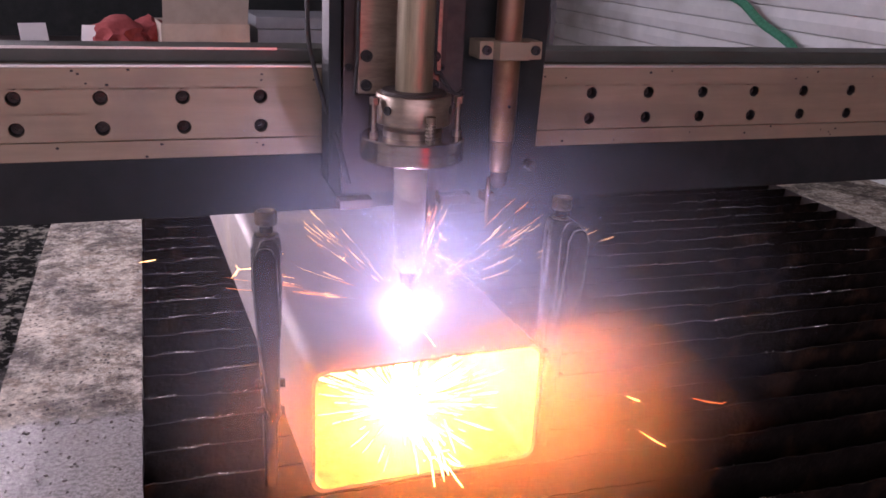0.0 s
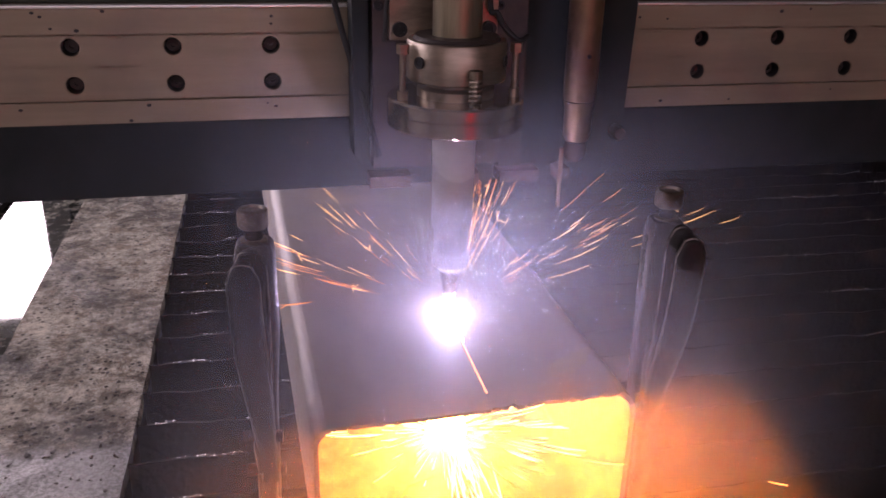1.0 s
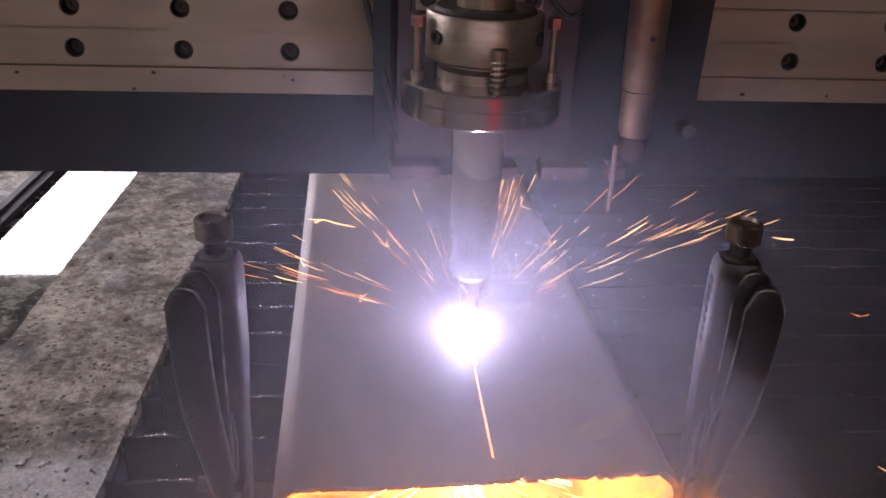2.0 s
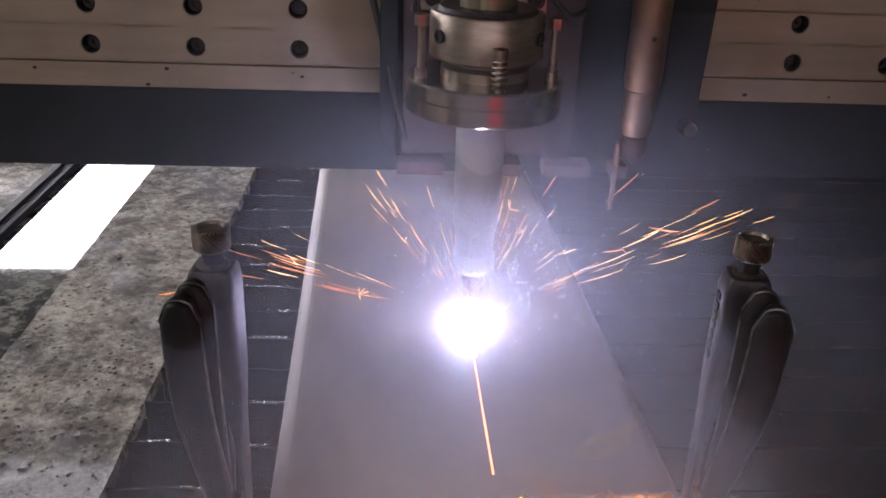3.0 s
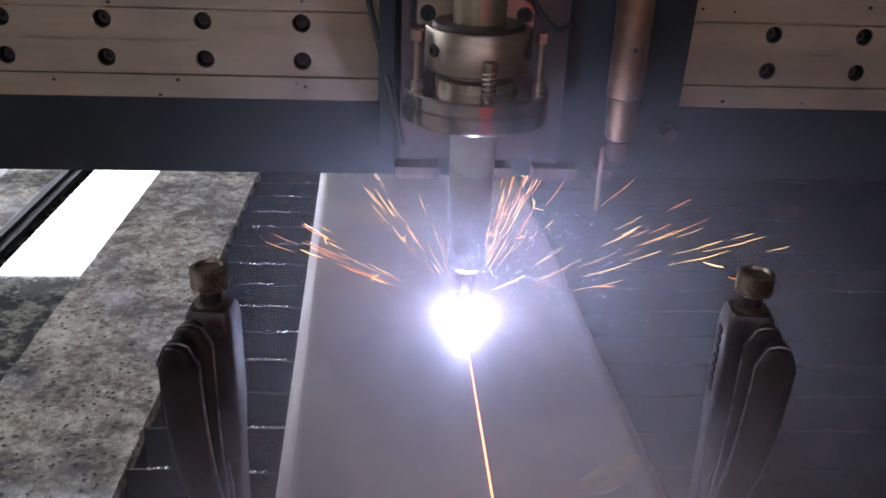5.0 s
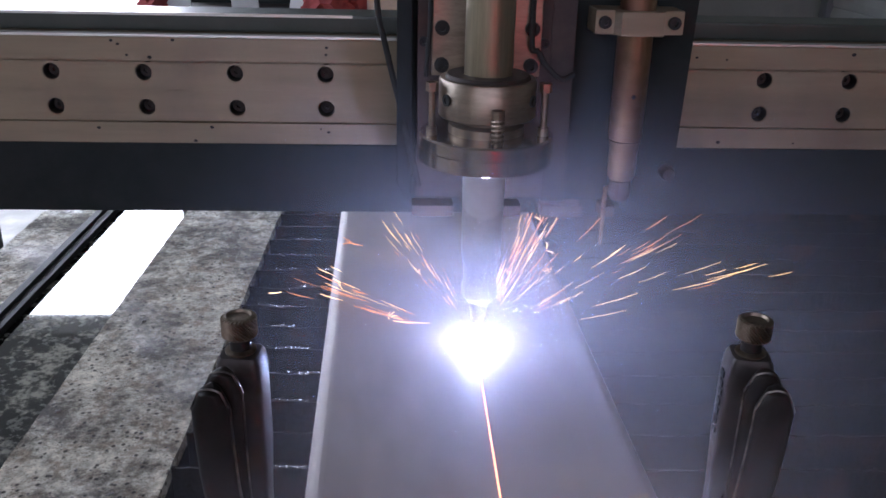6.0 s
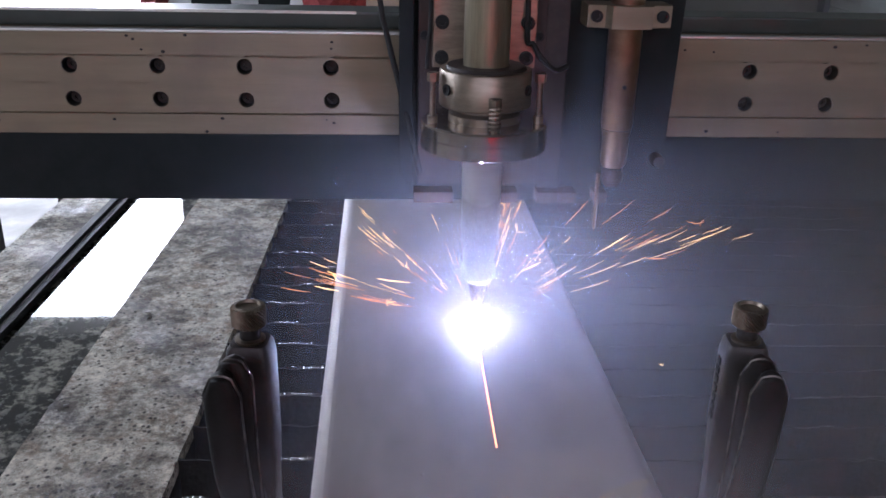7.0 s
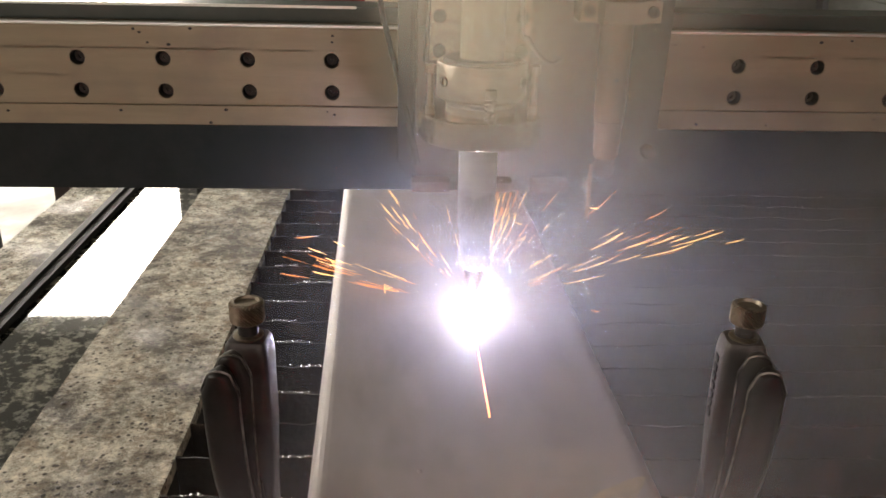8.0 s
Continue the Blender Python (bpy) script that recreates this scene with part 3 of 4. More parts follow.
def gantry():
    g = thing("gantry_beam", "aluminium gantry beam with paired bolt holes over a black panel", "gantry beam")
    bm = B()
    x0, x1 = (K0 - 0.5) * PITCH, (K1 + 0.5) * PITCH

    def web(za, zb, zc):
        for k in range(K0, K1 + 1):
            cx, n = k * PITCH, 24
            corner = [math.atan2(v, u) % (2 * math.pi) for u in (-PITCH / 2, PITCH / 2) for v in (za - zc, zb - zc)]
            turns = sorted([2 * math.pi * i / n for i in range(n)] + corner)
            circ = [bm.verts.new((cx + HOLE_R * math.cos(q), 0.0012, zc + HOLE_R * math.sin(q))) for q in turns]
            lip = [bm.verts.new((cx + (HOLE_R - 0.0006) * math.cos(q), 0.0022, zc + (HOLE_R - 0.0006) * math.sin(q))) for q in turns]
            deep = [bm.verts.new((v.co.x, 0.014, v.co.z)) for v in lip]
            rim = []
            for q in turns:
                c, s = math.cos(q), math.sin(q)
                d = min((PITCH / 2) / max(abs(c), 1e-6), ((zb - zc) if s > 0 else (zc - za)) / max(abs(s), 1e-6))
                rim.append(bm.verts.new((cx + d * c, 0.0012, zc + d * s)))
            n2 = len(turns)
            for i in range(n2):
                j = (i + 1) % n2
                bm.faces.new((circ[i], circ[j], rim[j], rim[i]))
                bm.faces.new((lip[i], lip[j], circ[j], circ[i]))
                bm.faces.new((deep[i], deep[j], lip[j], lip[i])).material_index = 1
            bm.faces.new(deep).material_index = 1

    web(0.2768, 0.2978, ZU)
    web(0.2526, 0.2758, ZL)
    # flanges, the grooves between them, and the hollow body behind
    box(bm, x0, x1, 0.0, 0.004, 0.2990, 0.3165)
    box(bm, x0, x1, 0.0, 0.004, 0.2352, 0.2514)
    box(bm, x0, x1, 0.0025, 0.004, 0.2758, 0.2768)
    for z in (0.2978, 0.2514):
        box(bm, x0, x1, 0.0040, 0.006, z, z + 0.0012)
    box(bm, x0, x1, 0.0145, 0.075, 0.2352, 0.3165)
    box(bm, x0, x1, 0.004, 0.0145, 0.3100, 0.3165)
    box(bm, x0, x1, 0.004, 0.0145, 0.2352, 0.2420)
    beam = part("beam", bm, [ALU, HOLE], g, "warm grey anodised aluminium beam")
    me = bpy.data.meshes.new("bolt")
    bm = B()
    lathe(bm, [(0, 0.0125), (0.002, 0.0125), (0.002, 0.0095), (0.0045, 0.0095), (0.0045, 0.0138)], 12, Euler((radians(-90), 0, 0)).to_matrix().to_4x4())
    bm.to_mesh(me)
    bm.free()
    me.materials.append(DARK_STEEL)
    for k in range(K0, K1 + 1):
        for z in (ZU, ZL):
            b = new("bolt", me)
            b.parent, b.location = beam, (k * PITCH, 0, z)
    r = random.Random(15)
    bm = B()
    for k in range(60):
        x, z = r.uniform(-0.55, 1.2), r.choice((r.uniform(0.301, 0.315), r.uniform(0.237, 0.250)))
        lathe(bm, [(0, -0.0005), (r.uniform(0.0006, 0.0014), -0.0003), (0.0006, 0.0)], 7, Matrix.Translation((x, 0, z)) @ Euler((radians(-90), 0, 0)).to_matrix().to_4x4() @ Matrix.Diagonal((1.4, 1, 1, 1)))
    tagged(part("dirt_speck", bm, HOLE, beam, "dark specks of spatter on the aluminium"), kind="stuff")
    # pale strip: the highlight on the beam's top edge is put into the colour
    part("edge_strip", box(B(), x0, x1, -0.0006, 0.010, 0.3168, 0.3186, 0.0004), ALU_EDGE, g, "aluminium edge with its bright highlight put into the colour")
    part("cable_tray", box(B(), x0, x1, 0.030, 0.075, 0.3168, 0.3305, 0.002), TRAY, g, "dull grey-green cable tray on the beam")
    part("tray_lip", box(B(), x0, 0.02, 0.028, 0.0298, 0.3290, 0.3312), ALU_EDGE, g)
    part("lower_panel", box(B(), x0, x1, 0.001, 0.012, 0.178, 0.2348, 0.001), BLACK, g, "black painted lower panel")
    part("rear_panel", box(B(), x0, x1, 0.068, 0.075, 0.178, 0.2348), BLACK, g)
    for x in (-0.67, 1.37):
        part("end_post", box(B(), x - 0.03, x + 0.03, -0.03, 0.12, -0.16, 0.32, 0.003), BLACK, g)
    return g


GANTRY = gantry()

# ---- the torch carriage ----
TX, TY = 0.1155, -0.1005


def screw(bm, x, y, z, r, d=0.004):
    return lathe(bm, [(0, -d * 0.3), (r * 0.5, -d * 0.3), (r * 0.5, -d), (r, -d), (r, 0)], 14, Matrix.Translation((x, y, z)) @ Euler((radians(90), 0, 0)).to_matrix().to_4x4() @ Matrix.Diagonal((1, 1, -1, 1)))


def carriage():
    c = thing("torch_carriage", "dark machine torch carriage with guide bars and clamps", "torch carriage")
    # back plate with clipped lower corners
    part("back_plate", prism(B(), [(0.056, 0.215), (0.068, 0.196), (0.262, 0.196), (0.275, 0.215), (0.279, 0.36), (0.279, 0.62), (0.056, 0.62)], -0.016, -0.004, "y", 0.001), BLACK, c, "black steel back plate")
    part("left_channel", prism(B(), [(0.055, 0.216), (0.062, 0.205), (0.066, 0.205), (0.066, 0.62), (0.055, 0.62)], -0.040, -0.016, "y", 0.001), BLACK, c)
    part("guide_plate", box(B(), 0.070, 0.168, -0.032, -0.017, 0.203, 0.60, 0.001), BROWNED, c, "heat-browned steel guide plate")
    part("slide_block", box(B(), 0.080, 0.158, -0.047, -0.0325, 0.300, 0.56, 0.001), STEEL, c, "worn machined slide block")
    for x in (0.087, 0.151):
        for z in (0.334, 0.308, 0.42, 0.50):
            part("socket_screw", screw(B(), x, -0.047, z, 0.0052), HOLE, c)
    for x, z in ((0.0745, 0.322), (0.1625, 0.322), (0.0745, 0.40), (0.1625, 0.40)):
        part("socket_screw", screw(B(), x, -0.032, z, 0.0034), HOLE, c)
    for x0, x1, lab in ((0.067, 0.099, ""), (0.135, 0.152, ""), (0.168, 0.200, ""), (0.215, 0.226, "")):
        part("guide_foot", box(B(), x0, x1, -0.036, -0.018, 0.188, 0.197, 0.0008), COPPER, c, "heat-tinted copper foot")
    part("guide_bar", box(B(), 0.168, 0.186, -0.030, -0.017, 0.199, 0.60, 0.001), DARK_STEEL, c)
    for x in (0.0625, 0.267):
        part("stop_knob", lathe(B(), [(0, -0.016), (0.0045, -0.016), (0.0055, -0.014), (0.0055, -0.004), (0.003, -0.003), (0.003, 0)], 18, Matrix.Translation((x, -0.016, 0.222)) @ Euler((radians(-90), 0, 0)).to_matrix().to_4x4()), DARK_STEEL, c, smooth=True)
    # the air cylinder with its clamp
    cy = part("air_cylinder", lathe(B(), [(0.0, 0.252), (0.0115, 0.252), (0.0125, 0.255), (0.0128, 0.330), (0.0128, 0.62), (0, 0.62)], 28, Matrix.Translation((0.2275, -0.038, 0))), BRASS, c, "tarnished brass air cylinder", True)
    part("end_cap", lathe(B(), [(0, 0.2205), (0.0085, 0.2205), (0.0105, 0.224), (0.0108, 0.246), (0.0118, 0.2515), (0, 0.2515)], 24, Matrix.Translation((0.2275, -0.038, 0))), BRASS, cy, smooth=True)
    part("rod_ball", lathe(B(), [(0, 0.203), (0.006, 0.2045), (0.0085, 0.209), (0.0088, 0.214), (0.0075, 0.2195), (0, 0.2202)], 20, Matrix.Translation((0.2275, -0.038, 0))), COPPER, cy, smooth=True)
    part("probe_rod", lathe(B(), [(0, 0.166), (0.0016, 0.168), (0.0018, 0.205), (0.0018, 0.215), (0, 0.215)], 10, Matrix.Translation((0.216, -0.04, 0))), BRASS, cy, smooth=True)
    part("port_screw", screw(B(), 0.2275, -0.0508, 0.287, 0.0016, 0.0012), HOLE, cy)
    cl = part("cylinder_clamp", prism(B(), [(0.196, -0.018), (0.196, -0.046), (0.2095, -0.046), (0.2125, -0.056), (0.2425, -0.056), (0.2455, -0.046), (0.2595, -0.046), (0.2595, -0.018)], 0.331, 0.3478, "z", 0.0008), ALU, c, "pale alloy split clamp")
    for x in (0.2025, 0.2525):
        part("clamp_screw", screw(B(), x, -0.0462, 0.3395, 0.0045, 0.003), HOLE, cl)
    # cables
    part("cable", hose(B(), [(0.0395, -0.02, 0.46), (0.040, -0.02, 0.355), (0.047, -0.022, 0.315), (0.056, -0.03, 0.28), (0.064, -0.045, 0.25), (0.0715, -0.052, 0.218)], 0.0022), RUBBER, c, "black rubber cable")
    part("cable", hose(B(), [(0.0785, -0.052, 0.60), (0.0785, -0.052, 0.36), (0.077, -0.052, 0.322), (0.076, -0.05, 0.30)], 0.0016), RUBBER, c, "black rubber cable")
    part("cable", hose(B(), [(0.158, -0.052, 0.60), (0.150, -0.052, 0.35), (0.156, -0.054, 0.318), (0.172, -0.05, 0.300), (0.185, -0.035, 0.30)], 0.0020), RUBBER, c, "black rubber cable")
    # the torch, with its collar, flange and spring
    at = Matrix.Translation((TX, TY, 0))
    torch = part("torch_barrel", lathe(B(), [(0.0, 0.30), (0.0158, 0.30), (0.0160, 0.31), (0.0160, 0.62), (0, 0.62)], 40, at), BARREL, c, "brushed steel torch barrel", True)
    part("holder_arm", box(B(), TX - 0.022, TX + 0.022, TY + 0.01, -0.034, 0.255, 0.295, 0.002), DARK_STEEL, torch)
    col = part("collar", lathe(B(), [(0.017, 0.2845), (0.0315, 0.2845), (0.0325, 0.2855), (0.0325, 0.3085), (0.0315, 0.3100), (0.0165, 0.3100), (0.0165, 0.2845)], 56, at, False), STEEL, c, "machined steel clamp collar", True)
    part("collar_top", lathe(B(), [(0.0165, 0.3101), (0.0285, 0.3101), (0.0270, 0.3125), (0.0168, 0.3125), (0.0165, 0.3101)], 40, at, False), DARK_STEEL, col, smooth=True)
    for a in (-148, -32):
        part("set_screw", lathe(B(), [(0, 0.0005), (0.0022, 0.0005), (0.0022, 0.0016), (0.0038, 0.0016), (0.0038, -0.004)], 14, at @ Matrix.Rotation(radians(a), 4, "Z") @ Matrix.Translation((0.0322, 0, 0.298)) @ Matrix.Rotation(radians(90), 4, "Y")), HOLE, col)
    part("neck", lathe(B(), [(0.0, 0.2733), (0.0255, 0.2733), (0.0255, 0.2790), (0.023, 0.2812), (0.023, 0.2845), (0.0, 0.2845)], 40, at), STEEL, c, smooth=True)
    fl = part("flange", lathe(B(), [(0.0, 0.2540), (0.0440, 0.2540), (0.0452, 0.2552), (0.0452, 0.2640), (0.0444, 0.2644), (0.0444, 0.2652), (0.0452, 0.2656), (0.0452, 0.2722), (0.0442, 0.2735), (0.0, 0.2735)], 64, at), POLISHED, c, "round steel breakaway flange", True)
    # spring in front, guide pins round the flange
    turns = []
    for k in range(0, 6 * 12 + 1):
        a = 2 * math.pi * k / 12
        turns.append((TX + 0.0035 + 0.0036 * math.cos(a), TY - 0.0385 + 0.0036 * math.sin(a), 0.2740 + 0.0170 * k / 72))
    part("spring", hose(B(), turns, 0.0009, 5, 1), STEEL, fl, "coiled steel spring")
    bm = B()
    rod(bm, (TX + 0.0035, TY - 0.0385, 0.2733), (TX + 0.0035, TY - 0.0385, 0.2965), 0.0024, 12)
    rod(bm, (TX + 0.0035, TY - 0.0385, 0.2915), (TX + 0.0035, TY - 0.0385, 0.2965), 0.0042, 16)
    part("spring_bolt", bm, STEEL, fl)
    for a in (-165, -15, 90):
        x, y = TX + 0.0385 * math.cos(radians(a)), TY + 0.0385 * math.sin(radians(a))
        bm = B()
        rod(bm, (x, y, 0.2733), (x, y, 0.3085), 0.0021, 12)
        rod(bm, (x, y, 0.3025), (x, y, 0.3085), 0.0042, 6)
        rod(bm, (x, y, 0.2733), (x, y, 0.2790), 0.0036, 12)
        part("guide_pin", bm, STEEL, fl)
    nz = part("torch_nozzle", lathe(B(), [(0.0, 0.1475), (0.0090, 0.1475), (0.0116, 0.151), (0.0122, 0.178), (0.0140, 0.182), (0.0150, 0.256), (0, 0.256)], 36, at), NOZZLE, c, "grey torch nozzle paled by haze put into its colour", True)
    part("nozzle_tip", lathe(B(), [(0.0, 0.1275), (0.0030, 0.1275), (0.0050, 0.1310), (0.0078, 0.1473), (0, 0.1473)], 32, at), COPPER, nz, "scorched copper nozzle tip", True)
    part("shield_ring", lathe(B(), [(0.0117, 0.1505), (0.0132, 0.152), (0.0132, 0.160), (0.0121, 0.162)], 36, at, False), NOZZLE, nz, smooth=True)
    return c


CARRIAGE = carriage()


# ---- locking pliers ----
def pliers(x, turn, drop, side):
    t = thing("locking_pliers", "dark nickel locking pliers standing upright clamped on a slat", "locking pliers", "locking pliers beside the tube", at=pose(x, -0.1623, -drop, 0, 0, turn))
    def loft(name, secs, parent, label="", power=2.6, n=20, mat=PLIER):
        """Rounded sections (y, z, half width, half depth, lean) joined in one skin."""
        bm = B()
        rings = []
        for y, z, hw, hd, lean in secs:
            ring = []
            for k in range(n):
                c, q = math.cos(2 * math.pi * k / n), math.sin(2 * math.pi * k / n)
                u = math.copysign(abs(c) ** (2 / power), c) * hw
                v = math.copysign(abs(q) ** (2 / power), q) * hd
                ring.append(bm.verts.new((u, y + v * math.cos(lean), z + v * math.sin(lean))))
            rings.append(ring)
        for p, q in zip(rings, rings[1:]):
            for k in range(n):
                bm.faces.new((p[k], p[(k + 1) % n], q[(k + 1) % n], q[k]))
        bm.faces.new(rings[0]), bm.faces.new(rings[-1])
        return part(name, bm, mat, parent, label, True)

    # fixed handle: a round-backed channel that narrows to the upper jaw
    loft("fixed_handle", [(0.002, -0.014, 0.0050, 0.0016, 0), (0.0045, 0.008, 0.0055, 0.0024, 0), (0.0100, 0.030, 0.0060, 0.0050, 0), (0.0135, 0.060, 0.0065, 0.0075, 0), (0.0110, 0.090, 0.0072, 0.0100, 0), (0.0080, 0.112, 0.0082, 0.0100, 0), (0.0060, 0.128, 0.0095, 0.0080, 0), (0.0045, 0.146, 0.0108, 0.0082, 0),
                          (0.0020, 0.158, 0.0116, 0.0106, 0), (0.002, 0.203, 0.0116, 0.0106, 0), (0.002, 0.2095, 0.0106, 0.0100, 0), (0.002, 0.2118, 0.0092, 0.0086, 0), (0.002, 0.2122, 0.0070, 0.0066, 0)], t, power=5.5, n=28, mat=HANDLE)
    loft("jaw", [(-0.0042, -0.014, 0.0050, 0.0018, 0), (-0.0075, 0.006, 0.0055, 0.0040, 0), (-0.0110, 0.030, 0.006, 0.0062, 0), (-0.0110, 0.055, 0.006, 0.0065, 0), (-0.0070, 0.076, 0.0055, 0.0045, 0)], t, "worn steel lower jaw")

    def tongue(y0, y1, z0, z1, hw, hd, lean):
        secs = []
        for k in range(15):
            u = k / 14
            z = z0 + (z1 - z0) * u
            rest = z1 - z
            w = hw * (math.sqrt(max(0.0, 1 - (1 - rest / hw) ** 2)) if rest < hw else 1.0)
            bow = 0.5 - 0.5 * math.cos(math.pi * min(1.0, u / 0.72))
            secs.append((y0 + (y1 - y0) * bow, z, max(w, 0.0012) * (0.62 + 0.38 * bow), hd * (0.7 + 0.3 * min(1.0, rest / 0.004)) * (1.7 - 0.7 * bow), lean))
        for q in (0.8, 0.55, 0.3, 0.12):
            z = z1 - hw * q * 0.22
            w = hw * math.sqrt(max(0.0, 1 - (1 - (z1 - z) / hw) ** 2))
            secs.append((y1, z, w, hd * 0.9, lean))
        return sorted(secs, key=lambda e: e[1])

    def worn_edge(secs, parent):
        """Painted glint up one side of a lever, over its tip, down the other."""
        up = [(y, z, hw) for y, z, hw, hd, lean in secs if z > secs[-1][1] - 0.085]
        way = [(side * (hw + 0.0001), y - 0.0012, z) for y, z, hw in up[-6:]] + [(-side * (hw + 0.0001), y - 0.0012, z) for y, z, hw in reversed(up)]
        part("worn_edge", hose(B(), way, 0.00055, 5, 1), RIM_GLINT, parent, "painted bright glint along the lever edge", True)

    blade = tongue(-0.0115, -0.0285, 0.070, 0.2185, 0.0092, 0.0044, 0.1)
    lever = loft("lever", blade, t, power=2.4)
    worn_edge(blade, lever)
    blade = tongue(-0.0150, -0.0385, 0.062, 0.2150, 0.0090, 0.0050, 0.2)
    release = loft("release_lever", blade, t, power=2.4)
    worn_edge(blade, release)
    # the release lever splays outward towards its tip
    for ob in (release, release.children[0]):
        for v in ob.data.vertices:
            v.co.x += side * (0.0060 * min(1.0, max(0.0, (v.co.z - 0.062) / 0.13)) - 0.0030)
    loft("link_arm", [(-0.016, 0.070, 0.0050, 0.0080, 0), (-0.014, 0.090, 0.0070, 0.0095, 0), (-0.010, 0.112, 0.0070, 0.0080, 0), (-0.006, 0.128, 0.004, 0.003, 0)], t)
    for y, z in ((-0.018, 0.092), (-0.010, 0.062)):
        bm = B()
        rod(bm, (-0.0118, y, z), (0.0118, y, z), 0.0038, 16)
        part("rivet", bm, PLIER, t)
    # stamped marks that cannot be read
    bm = B()
    for k in range(7):
        box(bm, -0.0123, -0.0112, -0.001, 0.004, 0.165 + 0.0055 * k, 0.1685 + 0.0055 * k)
    part("stamped_mark", bm, HOLE, t)
    # adjusting screw: neck, seat ring and knurled head
    sc = part("adjusting_screw", lathe(B(), [(0.0, 0.205), (0.0052, 0.205), (0.0052, 0.2185), (0.0046, 0.2195), (0.0046, 0.2215), (0, 0.2215)], 20, Matrix.Translation((0, 0.002, 0))), PLIER, t, smooth=True)
    part("seat_ring", lathe(B(), [(0.0053, 0.2116), (0.0076, 0.2116), (0.0078, 0.2132), (0.0064, 0.2140), (0.0053, 0.2140)], 24, Matrix.Translation((0, 0.002, 0)), False), KNURL, sc, smooth=True)
    bm = B()
    n, m, r0 = 56, 12, 0.0083
    rings = []
    z0, z1 = 0.2205, 0.2315
    for j in range(m + 1):
        z = z0 + (z1 - z0) * j / m
        rr = r0 - (0.0009 if j in (0, m) else 0)
        rings.append([bm.verts.new(((rr + (0.0005 if (i + j) % 2 else -0.0003)) * math.cos(2 * math.pi * i / n), 0.002 + (rr + (0.0005 if (i + j) % 2 else -0.0003)) * math.sin(2 * math.pi * i / n), z)) for i in range(n)])
    for a, b in zip(rings, rings[1:]):
        for i in range(n):
            j = (i + 1) % n
            bm.faces.new((a[i], a[j], b[j], b[i]))
    bm.faces.new(rings[0])
    rim = [bm.verts.new((0.0062 * math.cos(2 * math.pi * i / n), 0.002 + 0.0062 * math.sin(2 * math.pi * i / n), z1 + 0.0003)) for i in range(n)]
    dish = [bm.verts.new((0.0055 * math.cos(2 * math.pi * i / n), 0.002 + 0.0055 * math.sin(2 * math.pi * i / n), z1 - 0.0012)) for i in range(n)]
    for a, b in ((rings[-1], rim), (rim, dish)):
        for i in range(n):
            bm.faces.new((a[i], a[(i + 1) % n], b[(i + 1) % n], b[i]))
    bm.faces.new(dish)
    part("knurled_knob", bm, KNURL, sc, "knurled steel adjusting knob")
    return t


pliers(-0.0205, -6, 0.001, -1)
pliers(0.2355, -8, 0.0028, 1)

def streak(bm, a, b, r, mat_index=0):
    """A thin tapered streak, bent a little."""
    a, b = Vector(a), Vector(b)
    d = b - a
    u = d.orthogonal().normalized()
    w = d.normalized().cross(u)
    mid = a + d * 0.6 + Vector((0, 0, -0.02 * d.length))
    rings = []
    for c, q in ((a, 0.35), (mid, 1.0), (b, 0.5)):
        rings.append([bm.verts.new(c + (u * math.cos(k * 2.094) + w * math.sin(k * 2.094)) * r * q) for k in range(3)])
    for p, q in zip(rings, rings[1:]):
        for k in range(3):
            bm.faces.new((p[k], p[(k + 1) % 3], q[(k + 1) % 3], q[k])).material_index = mat_index
    bm.faces.new(rings[0]).material_index = mat_index
    bm.faces.new(rings[-1]).material_index = mat_index


# ---- the cut: arc, molten stream ----
ARC_LOW = TUBE_H + 0.0005


def arc():
    t = thing("plasma_arc", "blinding blue-white plasma arc at the cut", "plasma arc")
    at = Matrix.Translation((TX, TY, 0))
    part("arc_core", lathe(B(), [(0, 0.1105), (0.0078, 0.1122), (0.0082, 0.1130), (0.0066, 0.1160), (0.0046, 0.1195), (0.0030, 0.1262), (0, 0.1266)], 20, at), ARC, t, smooth=True)
    bm = B()
    prism(bm, [(TX - 0.0020, TY), (TX + 0.0020, TY), (TX + 0.0005, TY - 0.045), (TX - 0.0005, TY - 0.045)], 0.1122, 0.1130, "z")
    part("molten_tail", bm, TAIL, t, "white-hot molten metal behind the arc")
    part("molten_stream", lathe(B(), [(0.0015, 0.110), (0.004, 0.085), (0.009, 0.04), (0.016, 0.008), (0.0, 0.0065)], 18, at, False), HOT, t, "yellow-white stream of molten steel below the cut", True)
    r = random.Random(31)
    bm = B()
    for k in range(70):
        x, u = r.gauss(0, 0.006), r.uniform(0.0, 1.0)
        y0 = -0.01 - 0.11 * u
        streak(bm, (TX + x, TY + y0, 0.008 + 0.03 * r.random() ** 3), (TX + x * 1.5, TY + y0 - r.uniform(0.012, 0.035), 0.008 + 0.03 * r.random() ** 3), r.uniform(0.0004, 0.0008))
    part("trailing_stream", bm, SPARK_IN, t, "yellow stream of molten drops trailing along the tube")
    return t


PLASMA = arc()



# ---- the glowing kerf, in short lengths that come up to the surface as the arc passes ----
KERF_PIECES = []


def kerf():
    r = random.Random(11)
    for k in range(18):
        y = -0.190 + 0.015 * k
        bm = B()
        w = 0.0005
        prism(bm, [(-w, 0), (w, 0), (w * r.uniform(0.7, 1.2), 0.0149), (-w * r.uniform(0.7, 1.2), 0.0149)], -0.0008, 0.0, "z")
        ob = part("kerf", bm, KERF)
        tagged(ob, "orange glowing cut line in the steel tube", "cut line", "glowing cut line")
        KERF_PIECES.append((ob, TX - 0.0015, y))


kerf()


